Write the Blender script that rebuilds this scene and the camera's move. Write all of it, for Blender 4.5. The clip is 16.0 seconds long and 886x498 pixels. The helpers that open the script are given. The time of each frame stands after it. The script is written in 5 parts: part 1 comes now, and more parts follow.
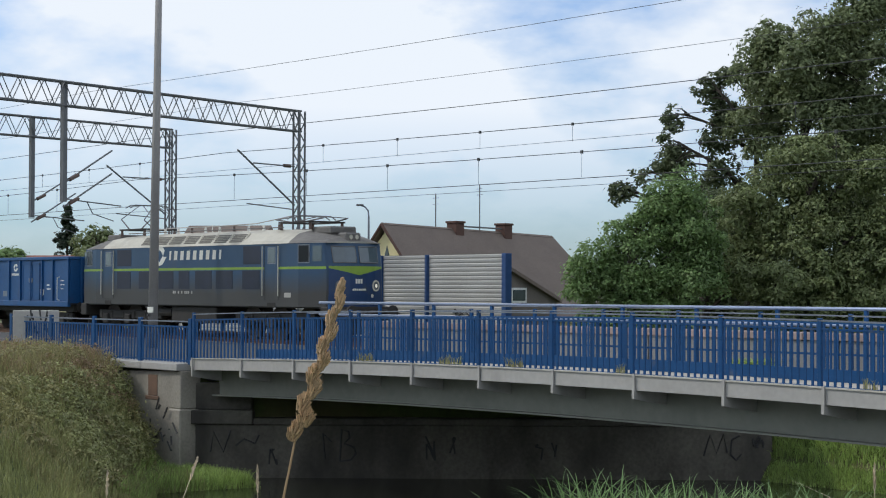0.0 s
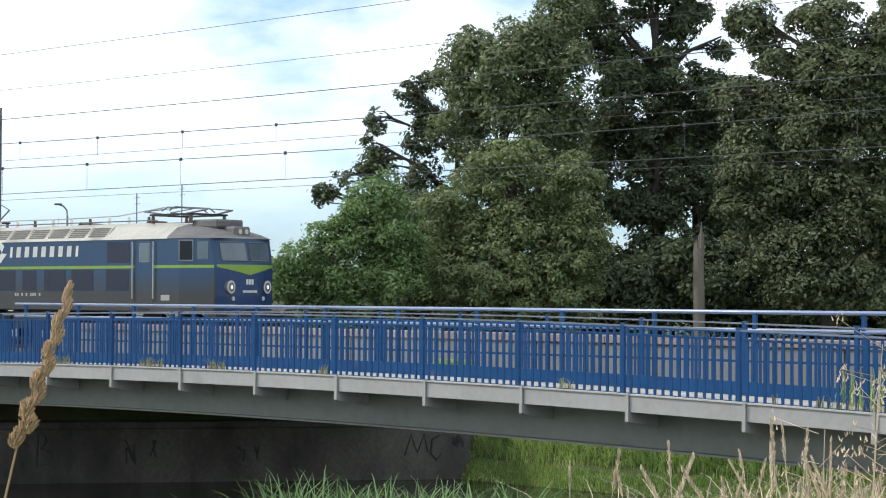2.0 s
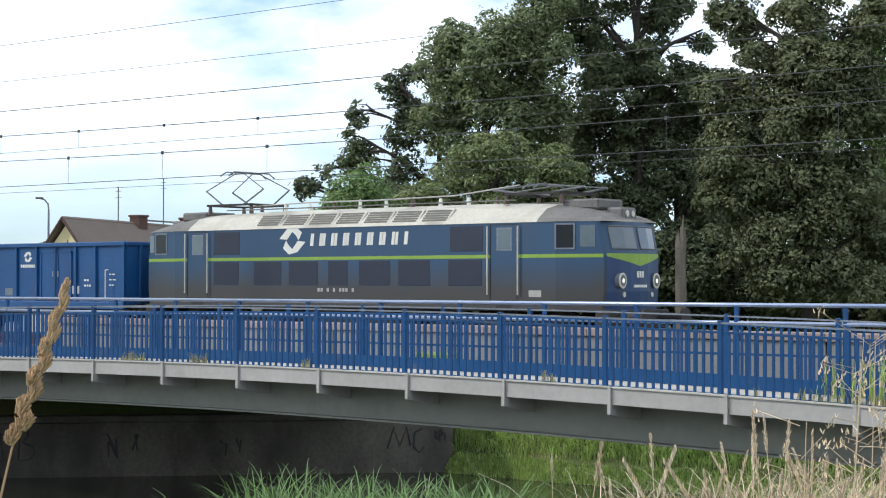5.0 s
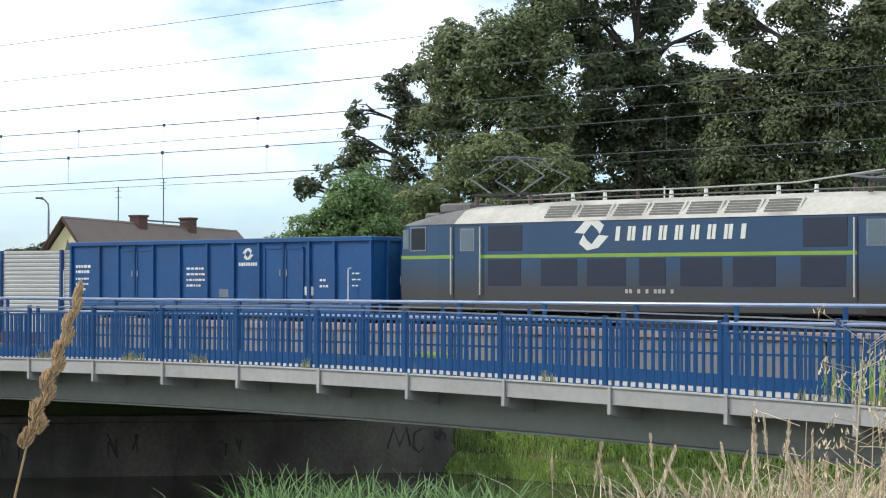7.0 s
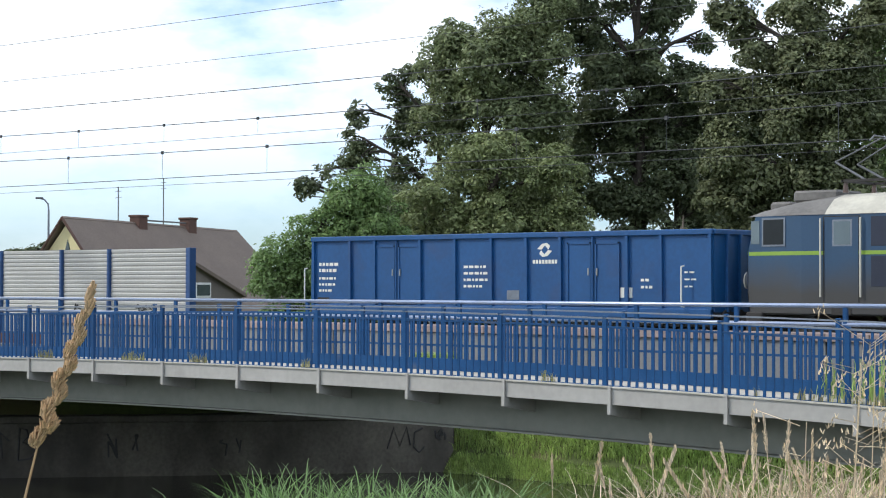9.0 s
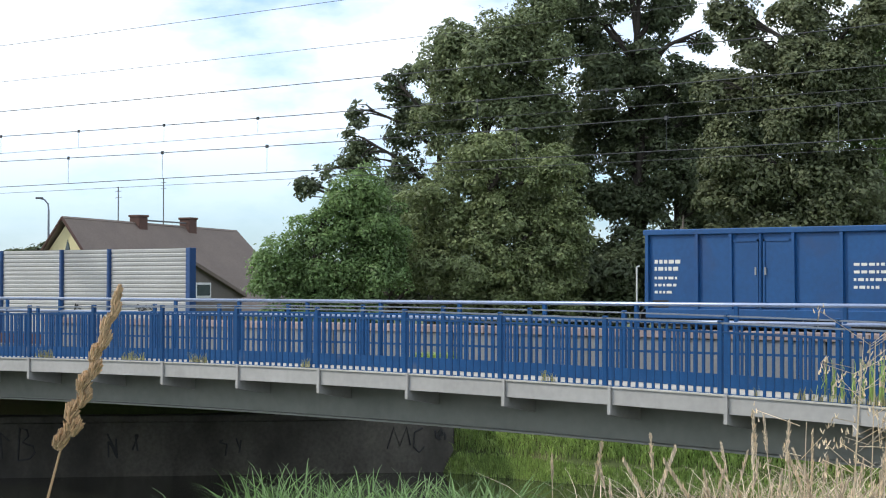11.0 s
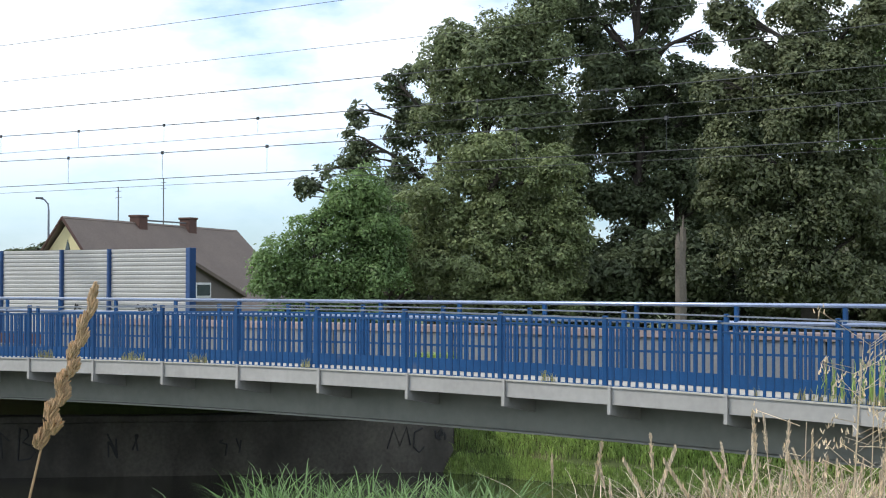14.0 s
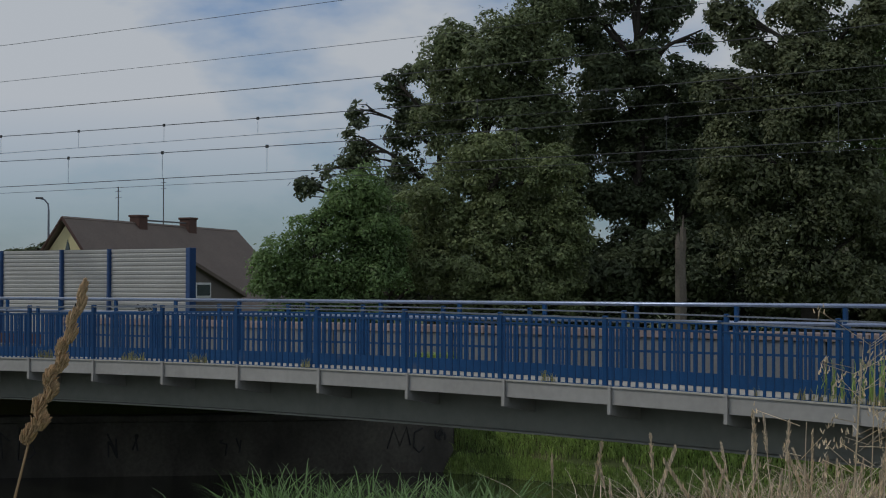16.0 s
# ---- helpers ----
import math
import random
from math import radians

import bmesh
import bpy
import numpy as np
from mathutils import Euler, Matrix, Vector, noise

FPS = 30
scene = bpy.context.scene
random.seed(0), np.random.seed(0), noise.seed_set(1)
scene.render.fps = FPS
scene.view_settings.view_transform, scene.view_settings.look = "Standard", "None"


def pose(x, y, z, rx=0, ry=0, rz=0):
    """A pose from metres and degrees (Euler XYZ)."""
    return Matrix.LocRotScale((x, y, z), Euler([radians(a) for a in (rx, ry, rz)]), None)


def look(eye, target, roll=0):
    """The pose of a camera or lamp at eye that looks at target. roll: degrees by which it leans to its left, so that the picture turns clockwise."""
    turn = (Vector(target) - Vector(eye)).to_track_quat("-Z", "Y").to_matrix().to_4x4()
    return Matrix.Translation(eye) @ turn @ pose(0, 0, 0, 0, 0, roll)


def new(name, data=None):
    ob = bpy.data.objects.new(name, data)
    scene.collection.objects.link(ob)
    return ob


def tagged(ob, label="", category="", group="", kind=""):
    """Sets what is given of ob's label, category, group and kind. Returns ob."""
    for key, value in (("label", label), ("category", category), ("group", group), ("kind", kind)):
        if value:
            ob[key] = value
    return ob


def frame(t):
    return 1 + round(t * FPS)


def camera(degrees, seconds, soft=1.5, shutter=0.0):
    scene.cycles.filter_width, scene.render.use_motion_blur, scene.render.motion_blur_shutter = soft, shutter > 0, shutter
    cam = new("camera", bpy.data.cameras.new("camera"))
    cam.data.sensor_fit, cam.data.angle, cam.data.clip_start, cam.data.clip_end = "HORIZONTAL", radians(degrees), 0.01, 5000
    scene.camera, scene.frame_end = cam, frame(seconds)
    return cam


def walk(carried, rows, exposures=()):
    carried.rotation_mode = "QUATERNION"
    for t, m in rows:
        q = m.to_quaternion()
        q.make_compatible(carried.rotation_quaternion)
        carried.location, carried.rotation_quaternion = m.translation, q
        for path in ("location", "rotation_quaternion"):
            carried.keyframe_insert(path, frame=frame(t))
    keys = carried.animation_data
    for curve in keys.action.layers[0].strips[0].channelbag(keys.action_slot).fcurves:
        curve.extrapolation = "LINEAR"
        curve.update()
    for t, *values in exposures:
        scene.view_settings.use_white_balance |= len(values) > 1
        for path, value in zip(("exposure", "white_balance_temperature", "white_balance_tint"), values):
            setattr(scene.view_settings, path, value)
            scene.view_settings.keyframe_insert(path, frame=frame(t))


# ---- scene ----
EYE = (0.0, 0.0, 4.5)
cam = camera(27.56, 16.0, soft=1.1)
walk(cam, [
    (0.0, pose(*EYE, 91.257, -0.169, 50.221)),
    (0.5, pose(*EYE, 91.335, -0.175, 48.582)),
    (1.0, pose(*EYE, 91.329, -0.186, 46.398)),
    (1.5, pose(*EYE, 91.309, -0.200, 43.663)),
    (2.0, pose(*EYE, 91.323, -0.194, 40.821)),
    (2.5, pose(*EYE, 91.106, -0.147, 39.603)),
    (3.0, pose(*EYE, 91.063, -0.110, 40.206)),
    (3.5, pose(*EYE, 91.110, -0.089, 40.258)),
    (16.0, pose(*EYE, 91.110, -0.089, 40.258)),
], exposures=[(0.0, -0.56), (0.8, -0.43), (1.6, -0.12), (2.4, 0.0), (15.6, 0.0), (15.7, -0.45), (15.8, -0.9), (16.0, -1.55)])

# ---- light ----
SUN_DIR = Vector((-0.60, -0.50, 0.66)).normalized()
sun = new("sun", bpy.data.lights.new("sun", "SUN"))
sun.data.energy, sun.data.angle, sun.data.color = 2.2, radians(2.5), (1.0, 0.95, 0.86)
sun.matrix_world = look((0, 0, 60), Vector((0, 0, 60)) - SUN_DIR)

world = bpy.data.worlds.new("sky")
scene.world = world
world.use_nodes = True
wt = world.node_tree
wt.nodes.clear()
w_out = wt.nodes.new("ShaderNodeOutputWorld")
w_bg = wt.nodes.new("ShaderNodeBackground")
w_sky = wt.nodes.new("ShaderNodeTexSky")
w_sky.sky_type, w_sky.sun_disc = "NISHITA", False
w_sky.sun_elevation = math.asin(SUN_DIR.z)
w_sky.sun_rotation = math.atan2(SUN_DIR.x, SUN_DIR.y)
w_sky.air_density, w_sky.dust_density = 1.2, 0.6
w_co = wt.nodes.new("ShaderNodeTexCoord")
w_map = wt.nodes.new("ShaderNodeMapping")
w_map.inputs["Scale"].default_value = (3.4, 3.4, 8.0)
w_map.inputs["Location"].default_value = (0.7, 0.2, 0.35)
w_noise = wt.nodes.new("ShaderNodeTexNoise")
w_noise.inputs["Scale"].default_value = 1.6
w_noise.inputs["Detail"].default_value = 7.0
w_noise.inputs["Roughness"].default_value = 0.55
w_ramp = wt.nodes.new("ShaderNodeValToRGB")
w_ramp.color_ramp.elements[0].position, w_ramp.color_ramp.elements[1].position = 0.295, 0.51
w_mix = wt.nodes.new("ShaderNodeMixRGB")
w_mix.inputs["Color2"].default_value = (8.6, 9.25, 10.1, 1)
wt.links.new(w_co.outputs["Generated"], w_map.inputs["Vector"])
wt.links.new(w_map.outputs["Vector"], w_noise.inputs["Vector"])
wt.links.new(w_noise.outputs["Fac"], w_ramp.inputs["Fac"])
w_sep = wt.nodes.new("ShaderNodeSeparateXYZ")
w_rise = wt.nodes.new("ShaderNodeMapRange")
w_rise.inputs["From Min"].default_value, w_rise.inputs["From Max"].default_value = 0.035, 0.10
w_rise.inputs["To Min"].default_value, w_rise.inputs["To Max"].default_value = 0.30, 1.0
w_thin = wt.nodes.new("ShaderNodeMath")
w_thin.operation = "MULTIPLY"
wt.links.new(w_co.outputs["Generated"], w_sep.inputs["Vector"])
wt.links.new(w_sep.outputs["Z"], w_rise.inputs["Value"])
wt.links.new(w_rise.outputs["Result"], w_thin.inputs[0])
wt.links.new(w_ramp.outputs["Color"], w_thin.inputs[1])
wt.links.new(w_thin.outputs[0], w_mix.inputs["Fac"])
w_tint = wt.nodes.new("ShaderNodeMixRGB")
w_tint.blend_type, w_tint.inputs["Fac"].default_value = "MULTIPLY", 1.0
w_tint.inputs["Color2"].default_value = (0.60, 0.92, 1.5, 1)
wt.links.new(w_sky.outputs["Color"], w_tint.inputs["Color1"])
wt.links.new(w_tint.outputs["Color"], w_mix.inputs["Color1"])
wt.links.new(w_mix.outputs["Color"], w_bg.inputs["Color"])
w_bg.inputs["Strength"].default_value = 0.145
wt.links.new(w_bg.outputs["Background"], w_out.inputs["Surface"])


# ---- materials ----
def mat(name, c1, c2=None, rough=0.6, metal=0.0, scale=4.0, fine=60.0, bump=0.15, stain=None, stain_scale=0.8,
        stain_at=(0.55, 0.75), spread=0.0, spec=0.5, streak=1.0):
    """Two tones by coarse and fine noise, with a third tone in stains, at real-world size."""
    m = bpy.data.materials.new(name)
    m.use_nodes = True
    nt = m.node_tree
    b = nt.nodes["Principled BSDF"]
    b.inputs["Roughness"].default_value, b.inputs["Metallic"].default_value = rough, metal
    b.inputs["Specular IOR Level"].default_value = spec
    co = nt.nodes.new("ShaderNodeTexCoord")
    c2 = c2 or tuple(v * 0.75 for v in c1)

    def tex(sc, detail=4.0, squash=1.0):
        mp = nt.nodes.new("ShaderNodeMapping")
        mp.inputs["Scale"].default_value = (sc, sc, sc * squash)
        n = nt.nodes.new("ShaderNodeTexNoise")
        n.inputs["Scale"].default_value, n.inputs["Detail"].default_value = 1.0, detail
        nt.links.new(co.outputs["Object"], mp.inputs["Vector"])
        nt.links.new(mp.outputs["Vector"], n.inputs["Vector"])
        return n
    big, small = tex(scale, 5.0, streak), tex(fine, 3.0)
    add = nt.nodes.new("ShaderNodeMath")
    add.operation = "MULTIPLY_ADD"
    add.inputs[1].default_value, add.inputs[2].default_value = 0.45, 0.0
    nt.links.new(small.outputs["Fac"], add.inputs[0])
    add2 = nt.nodes.new("ShaderNodeMath")
    add2.operation = "MULTIPLY_ADD"
    add2.inputs[1].default_value = 0.55
    nt.links.new(big.outputs["Fac"], add2.inputs[0])
    nt.links.new(add.outputs[0], add2.inputs[2])
    ramp = nt.nodes.new("ShaderNodeValToRGB")
    ramp.color_ramp.elements[0].position, ramp.color_ramp.elements[1].position = 0.36, 0.64
    ramp.color_ramp.elements[0].color, ramp.color_ramp.elements[1].color = (*c2, 1), (*c1, 1)
    nt.links.new(add2.outputs[0], ramp.inputs["Fac"])
    colour = ramp.outputs["Color"]
    if stain:
        st = tex(stain_scale, 6.0, streak)
        r2 = nt.nodes.new("ShaderNodeValToRGB")
        r2.color_ramp.elements[0].position, r2.color_ramp.elements[1].position = stain_at
        nt.links.new(st.outputs["Fac"], r2.inputs["Fac"])
        mx = nt.nodes.new("ShaderNodeMixRGB")
        mx.inputs["Color2"].default_value = (*stain, 1)
        nt.links.new(r2.outputs["Color"], mx.inputs["Fac"])
        nt.links.new(colour, mx.inputs["Color1"])
        colour = mx.outputs["Color"]
    if spread:
        info = nt.nodes.new("ShaderNodeNewGeometry" if spread < 0 else "ShaderNodeObjectInfo")
        src = info.outputs["Random Per Island"] if spread < 0 else info.outputs["Random"]
        mr = nt.nodes.new("ShaderNodeMapRange")
        mr.inputs["To Min"].default_value, mr.inputs["To Max"].default_value = 1 - abs(spread), 1 + abs(spread)
        nt.links.new(src, mr.inputs["Value"])
        hs = nt.nodes.new("ShaderNodeHueSaturation")
        nt.links.new(mr.outputs["Result"], hs.inputs["Value"])
        nt.links.new(colour, hs.inputs["Color"])
        colour = hs.outputs["Color"]
    nt.links.new(colour, b.inputs["Base Color"])
    if bump:
        bp = nt.nodes.new("ShaderNodeBump")
        bp.inputs["Strength"].default_value, bp.inputs["Distance"].default_value = bump, 0.02
        nt.links.new(add2.outputs[0], bp.inputs["Height"])
        nt.links.new(bp.outputs["Normal"], b.inputs["Normal"])
    return m


def leaf_mat(name, c1, c2, spread=0.35):
    m = mat(name, c1, c2, rough=0.5, scale=0.5, fine=3.0, bump=0.0, spread=-spread, spec=0.35)
    nt = m.node_tree
    b = nt.nodes["Principled BSDF"]
    tr = nt.nodes.new("ShaderNodeBsdfTranslucent")
    src = b.inputs["Base Color"].links[0].from_socket
    nt.links.new(src, tr.inputs["Color"])
    mx = nt.nodes.new("ShaderNodeMixShader")
    mx.inputs["Fac"].default_value = 0.34
    nt.links.new(b.outputs["BSDF"], mx.inputs[1])
    nt.links.new(tr.outputs["BSDF"], mx.inputs[2])
    nt.links.new(mx.outputs["Shader"], nt.nodes["Material Output"].inputs["Surface"])
    return m


def glass_mat(name, tint=(0.05, 0.07, 0.08), rough=0.08):
    m = mat(name, tint, tuple(v * 0.7 for v in tint), rough=rough, scale=2, bump=0.0, spec=0.8)
    return m


M_BLUE = mat("blue_rail_paint", (0.005, 0.066, 0.195), (0.004, 0.049, 0.15), rough=0.5, spec=0.3, scale=3, fine=40, stain=(0.10, 0.11, 0.13), stain_scale=2.5, stain_at=(0.62, 0.85), spread=0.12)
M_TUBE = mat("worn_tube_paint", (0.36, 0.42, 0.56), (0.24, 0.30, 0.44), rough=0.28, metal=0.6, scale=2, fine=30, stain=(0.30, 0.31, 0.34), stain_scale=1.2, stain_at=(0.6, 0.8))
M_GALV = mat("grey_flat_steel", (0.22, 0.25, 0.30), (0.15, 0.17, 0.2), rough=0.45, metal=0.3)
M_FASCIA = mat("pale_concrete", (0.43, 0.42, 0.395), (0.36, 0.35, 0.33), rough=0.8, scale=1.2, fine=9, bump=0.06, stain=(0.22, 0.21, 0.19), stain_scale=0.9, stain_at=(0.58, 0.85), streak=0.4)
M_LIP = mat("worn_pale_lip", (0.55, 0.53, 0.47), (0.40, 0.38, 0.33), rough=0.8, scale=3, fine=20, stain=(0.2, 0.19, 0.15), stain_scale=1.5)
M_GIRDER = mat("grey_green_steel_paint", (0.262, 0.265, 0.228), (0.215, 0.22, 0.19), rough=0.7, spec=0.2, scale=0.8, fine=6, stain=(0.13, 0.12, 0.10), stain_scale=1.5, stain_at=(0.66, 0.9), bump=0.05)
M_DECK = mat("cream_deck", (0.47, 0.44, 0.385), (0.37, 0.345, 0.30), rough=0.85, scale=1.5, fine=25)
M_CONC = mat("old_concrete", (0.36, 0.335, 0.285), (0.25, 0.232, 0.20), rough=0.9, scale=0.7, fine=18, stain=(0.10, 0.095, 0.085), stain_scale=0.45, stain_at=(0.48, 0.72), bump=0.3)
# weathered abutment concrete; the shade under the deck is put into its dark base
M_SHADEDWALL = mat("shaded_weathered_concrete", (0.18, 0.168, 0.14), (0.10, 0.093, 0.078), rough=0.9, scale=0.7, fine=12, stain=(0.042, 0.039, 0.034), stain_scale=0.6, stain_at=(0.42, 0.68), bump=0.25, streak=0.5)
M_ASPHALT = mat("worn_asphalt", (0.06, 0.06, 0.062), (0.045, 0.045, 0.047), rough=0.9, scale=1.5, fine=30)
M_PARAPET = mat("grey_parapet_concrete", (0.225, 0.23, 0.235), (0.175, 0.18, 0.185), rough=0.85, scale=0.8, fine=20, stain=(0.14, 0.138, 0.135), stain_scale=0.7, spread=0.06)
M_COPING = mat("pinkish_coping", (0.34, 0.265, 0.245), (0.26, 0.205, 0.19), rough=0.85, scale=2, fine=20, spread=0.12)
M_GRAFF = mat("black_spray_paint", (0.03, 0.03, 0.032), (0.05, 0.05, 0.05), rough=0.6, bump=0)
M_BRICKRED = mat("worn_red_render", (0.20, 0.12, 0.08), (0.15, 0.095, 0.07), rough=0.9, scale=3)
M_GROUND = mat("grassy_soil", (0.085, 0.12, 0.03), (0.06, 0.075, 0.025), rough=0.95, scale=0.6, fine=9, stain=(0.16, 0.13, 0.07), stain_scale=0.25, bump=0.5)
M_BALLAST = mat("ballast", (0.22, 0.19, 0.165), (0.13, 0.115, 0.10), rough=0.95, scale=6, fine=18, bump=0.8)
M_RAIL = mat("rusty_rail", (0.16, 0.09, 0.06), (0.10, 0.06, 0.045), rough=0.6, metal=0.4)
M_SLEEPER = mat("concrete_sleeper", (0.27, 0.25, 0.23), (0.2, 0.19, 0.17), rough=0.9)
M_SILVER = mat("corrugated_aluminium", (0.44, 0.44, 0.425), (0.37, 0.37, 0.355), rough=0.6, metal=0.1, scale=0.6, fine=12, bump=0.02, spread=0.06)
M_SCREENPOST = mat("blue_screen_post", (0.03, 0.085, 0.23), (0.025, 0.07, 0.19), rough=0.45)
M_ROOF = mat("brown_roofing", (0.185, 0.145, 0.12), (0.14, 0.11, 0.092), rough=0.75, scale=0.6, fine=10, stain=(0.11, 0.085, 0.07), stain_scale=0.3)
M_YELLOW = mat("yellow_render", (0.80, 0.72, 0.42), (0.72, 0.63, 0.35), rough=0.9, scale=1.0)
M_SHED = mat("grey_brown_boards", (0.17, 0.15, 0.135), (0.12, 0.105, 0.095), rough=0.85, scale=2, fine=20, streak=0.3)
M_BRICK = mat("dark_chimney_brick", (0.12, 0.065, 0.05), (0.085, 0.05, 0.042), rough=0.9, scale=6)
M_WHITE = mat("white_window_frame", (0.75, 0.75, 0.74), (0.65, 0.65, 0.64), rough=0.4, bump=0.02)
M_GLASS = glass_mat("dark_window_glass")
M_MAST = mat("weathered_mast_steel", (0.17, 0.18, 0.19), (0.12, 0.127, 0.135), rough=0.6, metal=0.3, scale=2)
M_POLE = mat("grey_concrete_pole", (0.33, 0.32, 0.31), (0.26, 0.25, 0.245), rough=0.85, scale=1.5, fine=25)
M_WIRE = mat("weathered_wire", (0.10, 0.105, 0.11), (0.075, 0.078, 0.08), rough=0.75, spec=0.15, bump=0)
M_INSUL = mat("brown_insulator", (0.10, 0.06, 0.045), rough=0.3, bump=0)
M_REDTILE = mat("red_roof_tile", (0.26, 0.10, 0.07), (0.2, 0.08, 0.06), rough=0.8, scale=2)
M_BARK = mat("dark_bark", (0.07, 0.058, 0.046), (0.04, 0.034, 0.028), rough=0.95, scale=4, fine=14, bump=0.8, streak=0.25)
M_SNAG = mat("bare_grey_wood", (0.185, 0.16, 0.13), (0.115, 0.098, 0.08), rough=0.9, scale=5, fine=20, bump=0.6, streak=0.2)
L_LIME = leaf_mat("lime_leaves", (0.275, 0.325, 0.145), (0.15, 0.19, 0.085))
L_MIDDLE = leaf_mat("elm_leaves", (0.25, 0.295, 0.145), (0.15, 0.19, 0.095))
L_DARK = leaf_mat("oak_leaves", (0.155, 0.19, 0.10), (0.092, 0.12, 0.064))
L_BRIGHT = leaf_mat("maple_leaves", (0.235, 0.35, 0.13), (0.135, 0.215, 0.08))
L_BROWN = leaf_mat("chestnut_leaves", (0.19, 0.215, 0.11), (0.108, 0.132, 0.068))
L_SPRUCE = leaf_mat("spruce_needles", (0.036, 0.060, 0.034), (0.024, 0.042, 0.024))
G_GREEN = leaf_mat("green_grass", (0.19, 0.30, 0.11), (0.11, 0.19, 0.065))
G_FAR = leaf_mat("lush_grass", (0.40, 0.52, 0.16), (0.26, 0.38, 0.11))
G_BANK = leaf_mat("bank_grass", (0.35, 0.34, 0.145), (0.25, 0.225, 0.108))
G_OLIVE = leaf_mat("olive_grass", (0.34, 0.36, 0.15), (0.22, 0.24, 0.10))
G_STRAW = leaf_mat("straw_grass", (0.84, 0.73, 0.55), (0.60, 0.49, 0.35), 0.4)
G_EAR = leaf_mat("ripe_ear", (0.70, 0.52, 0.33), (0.56, 0.39, 0.23), 0.3)
G_RUST = leaf_mat("rusty_weeds", (0.36, 0.26, 0.155), (0.24, 0.175, 0.10), 0.3)
M_WATER = mat("dark_river_water", (0.022, 0.024, 0.018), (0.016, 0.018, 0.014), rough=0.12, scale=0.6, fine=2.5, bump=0.12)


# ---- mesh helpers ----
def mesh_of(name, bm, material, smooth=False):
    me = bpy.data.meshes.new(name)
    bmesh.ops.recalc_face_normals(bm, faces=bm.faces)
    bm.to_mesh(me)
    bm.free()
    mats = material if isinstance(material, (list, tuple)) else [material]
    for m in mats:
        me.materials.append(m)
    if smooth:
        for p in me.polygons:
            p.use_smooth = True
    return me


def part(name, bm, material, parent=None, label="", smooth=False):
    ob = new(name, mesh_of(name, bm, material, smooth) if isinstance(bm, bmesh.types.BMesh) else bm)
    ob.parent = parent
    if label:
        ob["label"] = label
    return ob


def raw(name, verts, faces, material, parent=None, label=""):
    me = bpy.data.meshes.new(name)
    me.from_pydata(verts, [], faces)
    me.materials.append(material)
    me.update()
    return part(name, me, material, parent, label)


def empty(name, m, label, category, group="", kind=""):
    ob = new(name)
    ob.matrix_basis = m
    return tagged(ob, label, category, group, kind)


def box(bm, x0, x1, y0, y1, z0, z1, bevel=0.0):
    vs = [bm.verts.new(p) for p in ((x0, y0, z0), (x1, y0, z0), (x1, y1, z0), (x0, y1, z0), (x0, y0, z1), (x1, y0, z1), (x1, y1, z1), (x0, y1, z1))]
    fs = [bm.faces.new([vs[i] for i in f]) for f in ((3, 2, 1, 0), (4, 5, 6, 7), (0, 1, 5, 4), (1, 2, 6, 5), (2, 3, 7, 6), (3, 0, 4, 7))]
    if bevel:
        bmesh.ops.bevel(bm, geom=list({e for f in fs for e in f.edges}), offset=bevel, segments=1, affect="EDGES")
    return bm


def B(*a, bevel=0.0):
    return box(bmesh.new(), *a, bevel=bevel)


def rod(bm, a, b, r, r2=None, n=8):
    a, b = Vector(a), Vector(b)
    d = b - a
    q = d.to_track_quat("Z", "Y").to_matrix().to_4x4()
    bmesh.ops.create_cone(bm, cap_ends=True, segments=n, radius1=r, radius2=r if r2 is None else r2, depth=d.length, matrix=Matrix.Translation((a + b) / 2) @ q)
    return bm


def R(a, b, r, r2=None, n=8):
    return rod(bmesh.new(), a, b, r, r2, n)


def tube(points, r, n=6, taper=None):
    """A bent tube along points, one mesh."""
    bm = bmesh.new()
    rings = []
    pts = [Vector(p) for p in points]
    across = None
    for i, p in enumerate(pts):
        d = (pts[min(i + 1, len(pts) - 1)] - pts[max(i - 1, 0)]).normalized()
        across = d.orthogonal().normalized() if across is None else (across - d * across.dot(d)).normalized()
        other = d.cross(across)
        rr = r if taper is None else r + (taper - r) * i / (len(pts) - 1)
        rings.append([bm.verts.new(p + rr * (math.cos(2 * math.pi * k / n) * across + math.sin(2 * math.pi * k / n) * other)) for k in range(n)])
    for a, b in zip(rings, rings[1:]):
        for k in range(n):
            bm.faces.new((a[k], a[(k + 1) % n], b[(k + 1) % n], b[k]))
    bm.faces.new(rings[0][::-1])
    bm.faces.new(rings[-1])
    return bm


def prism(poly, axis, a, b):
    """A polygon of (p, q) drawn out along an axis from a to b; x: (y, z), y: (x, z), z: (x, y)."""
    bm = bmesh.new()

    def at(p, q, s):
        return (s, p, q) if axis == "x" else (p, s, q) if axis == "y" else (p, q, s)
    lo = [bm.verts.new(at(p, q, a)) for p, q in poly]
    hi = [bm.verts.new(at(p, q, b)) for p, q in poly]
    bm.faces.new(lo[::-1])
    bm.faces.new(hi)
    n = len(poly)
    for i in range(n):
        bm.faces.new((lo[i], lo[(i + 1) % n], hi[(i + 1) % n], hi[i]))
    return bm


ALPHA = radians(40.26)


def site(gx, gz):
    """From a survey grid that lies 40 degrees across the track to x along the track and y across it."""
    return gx * math.cos(ALPHA) - gz * math.sin(ALPHA), gx * math.sin(ALPHA) + gz * math.cos(ALPHA)


def smooth01(v):
    v = min(1.0, max(0.0, v))
    return v * v * (3 - 2 * v)


# ---- ground ----
RAIL_Z = 2.62
WATER_Z = 0.05


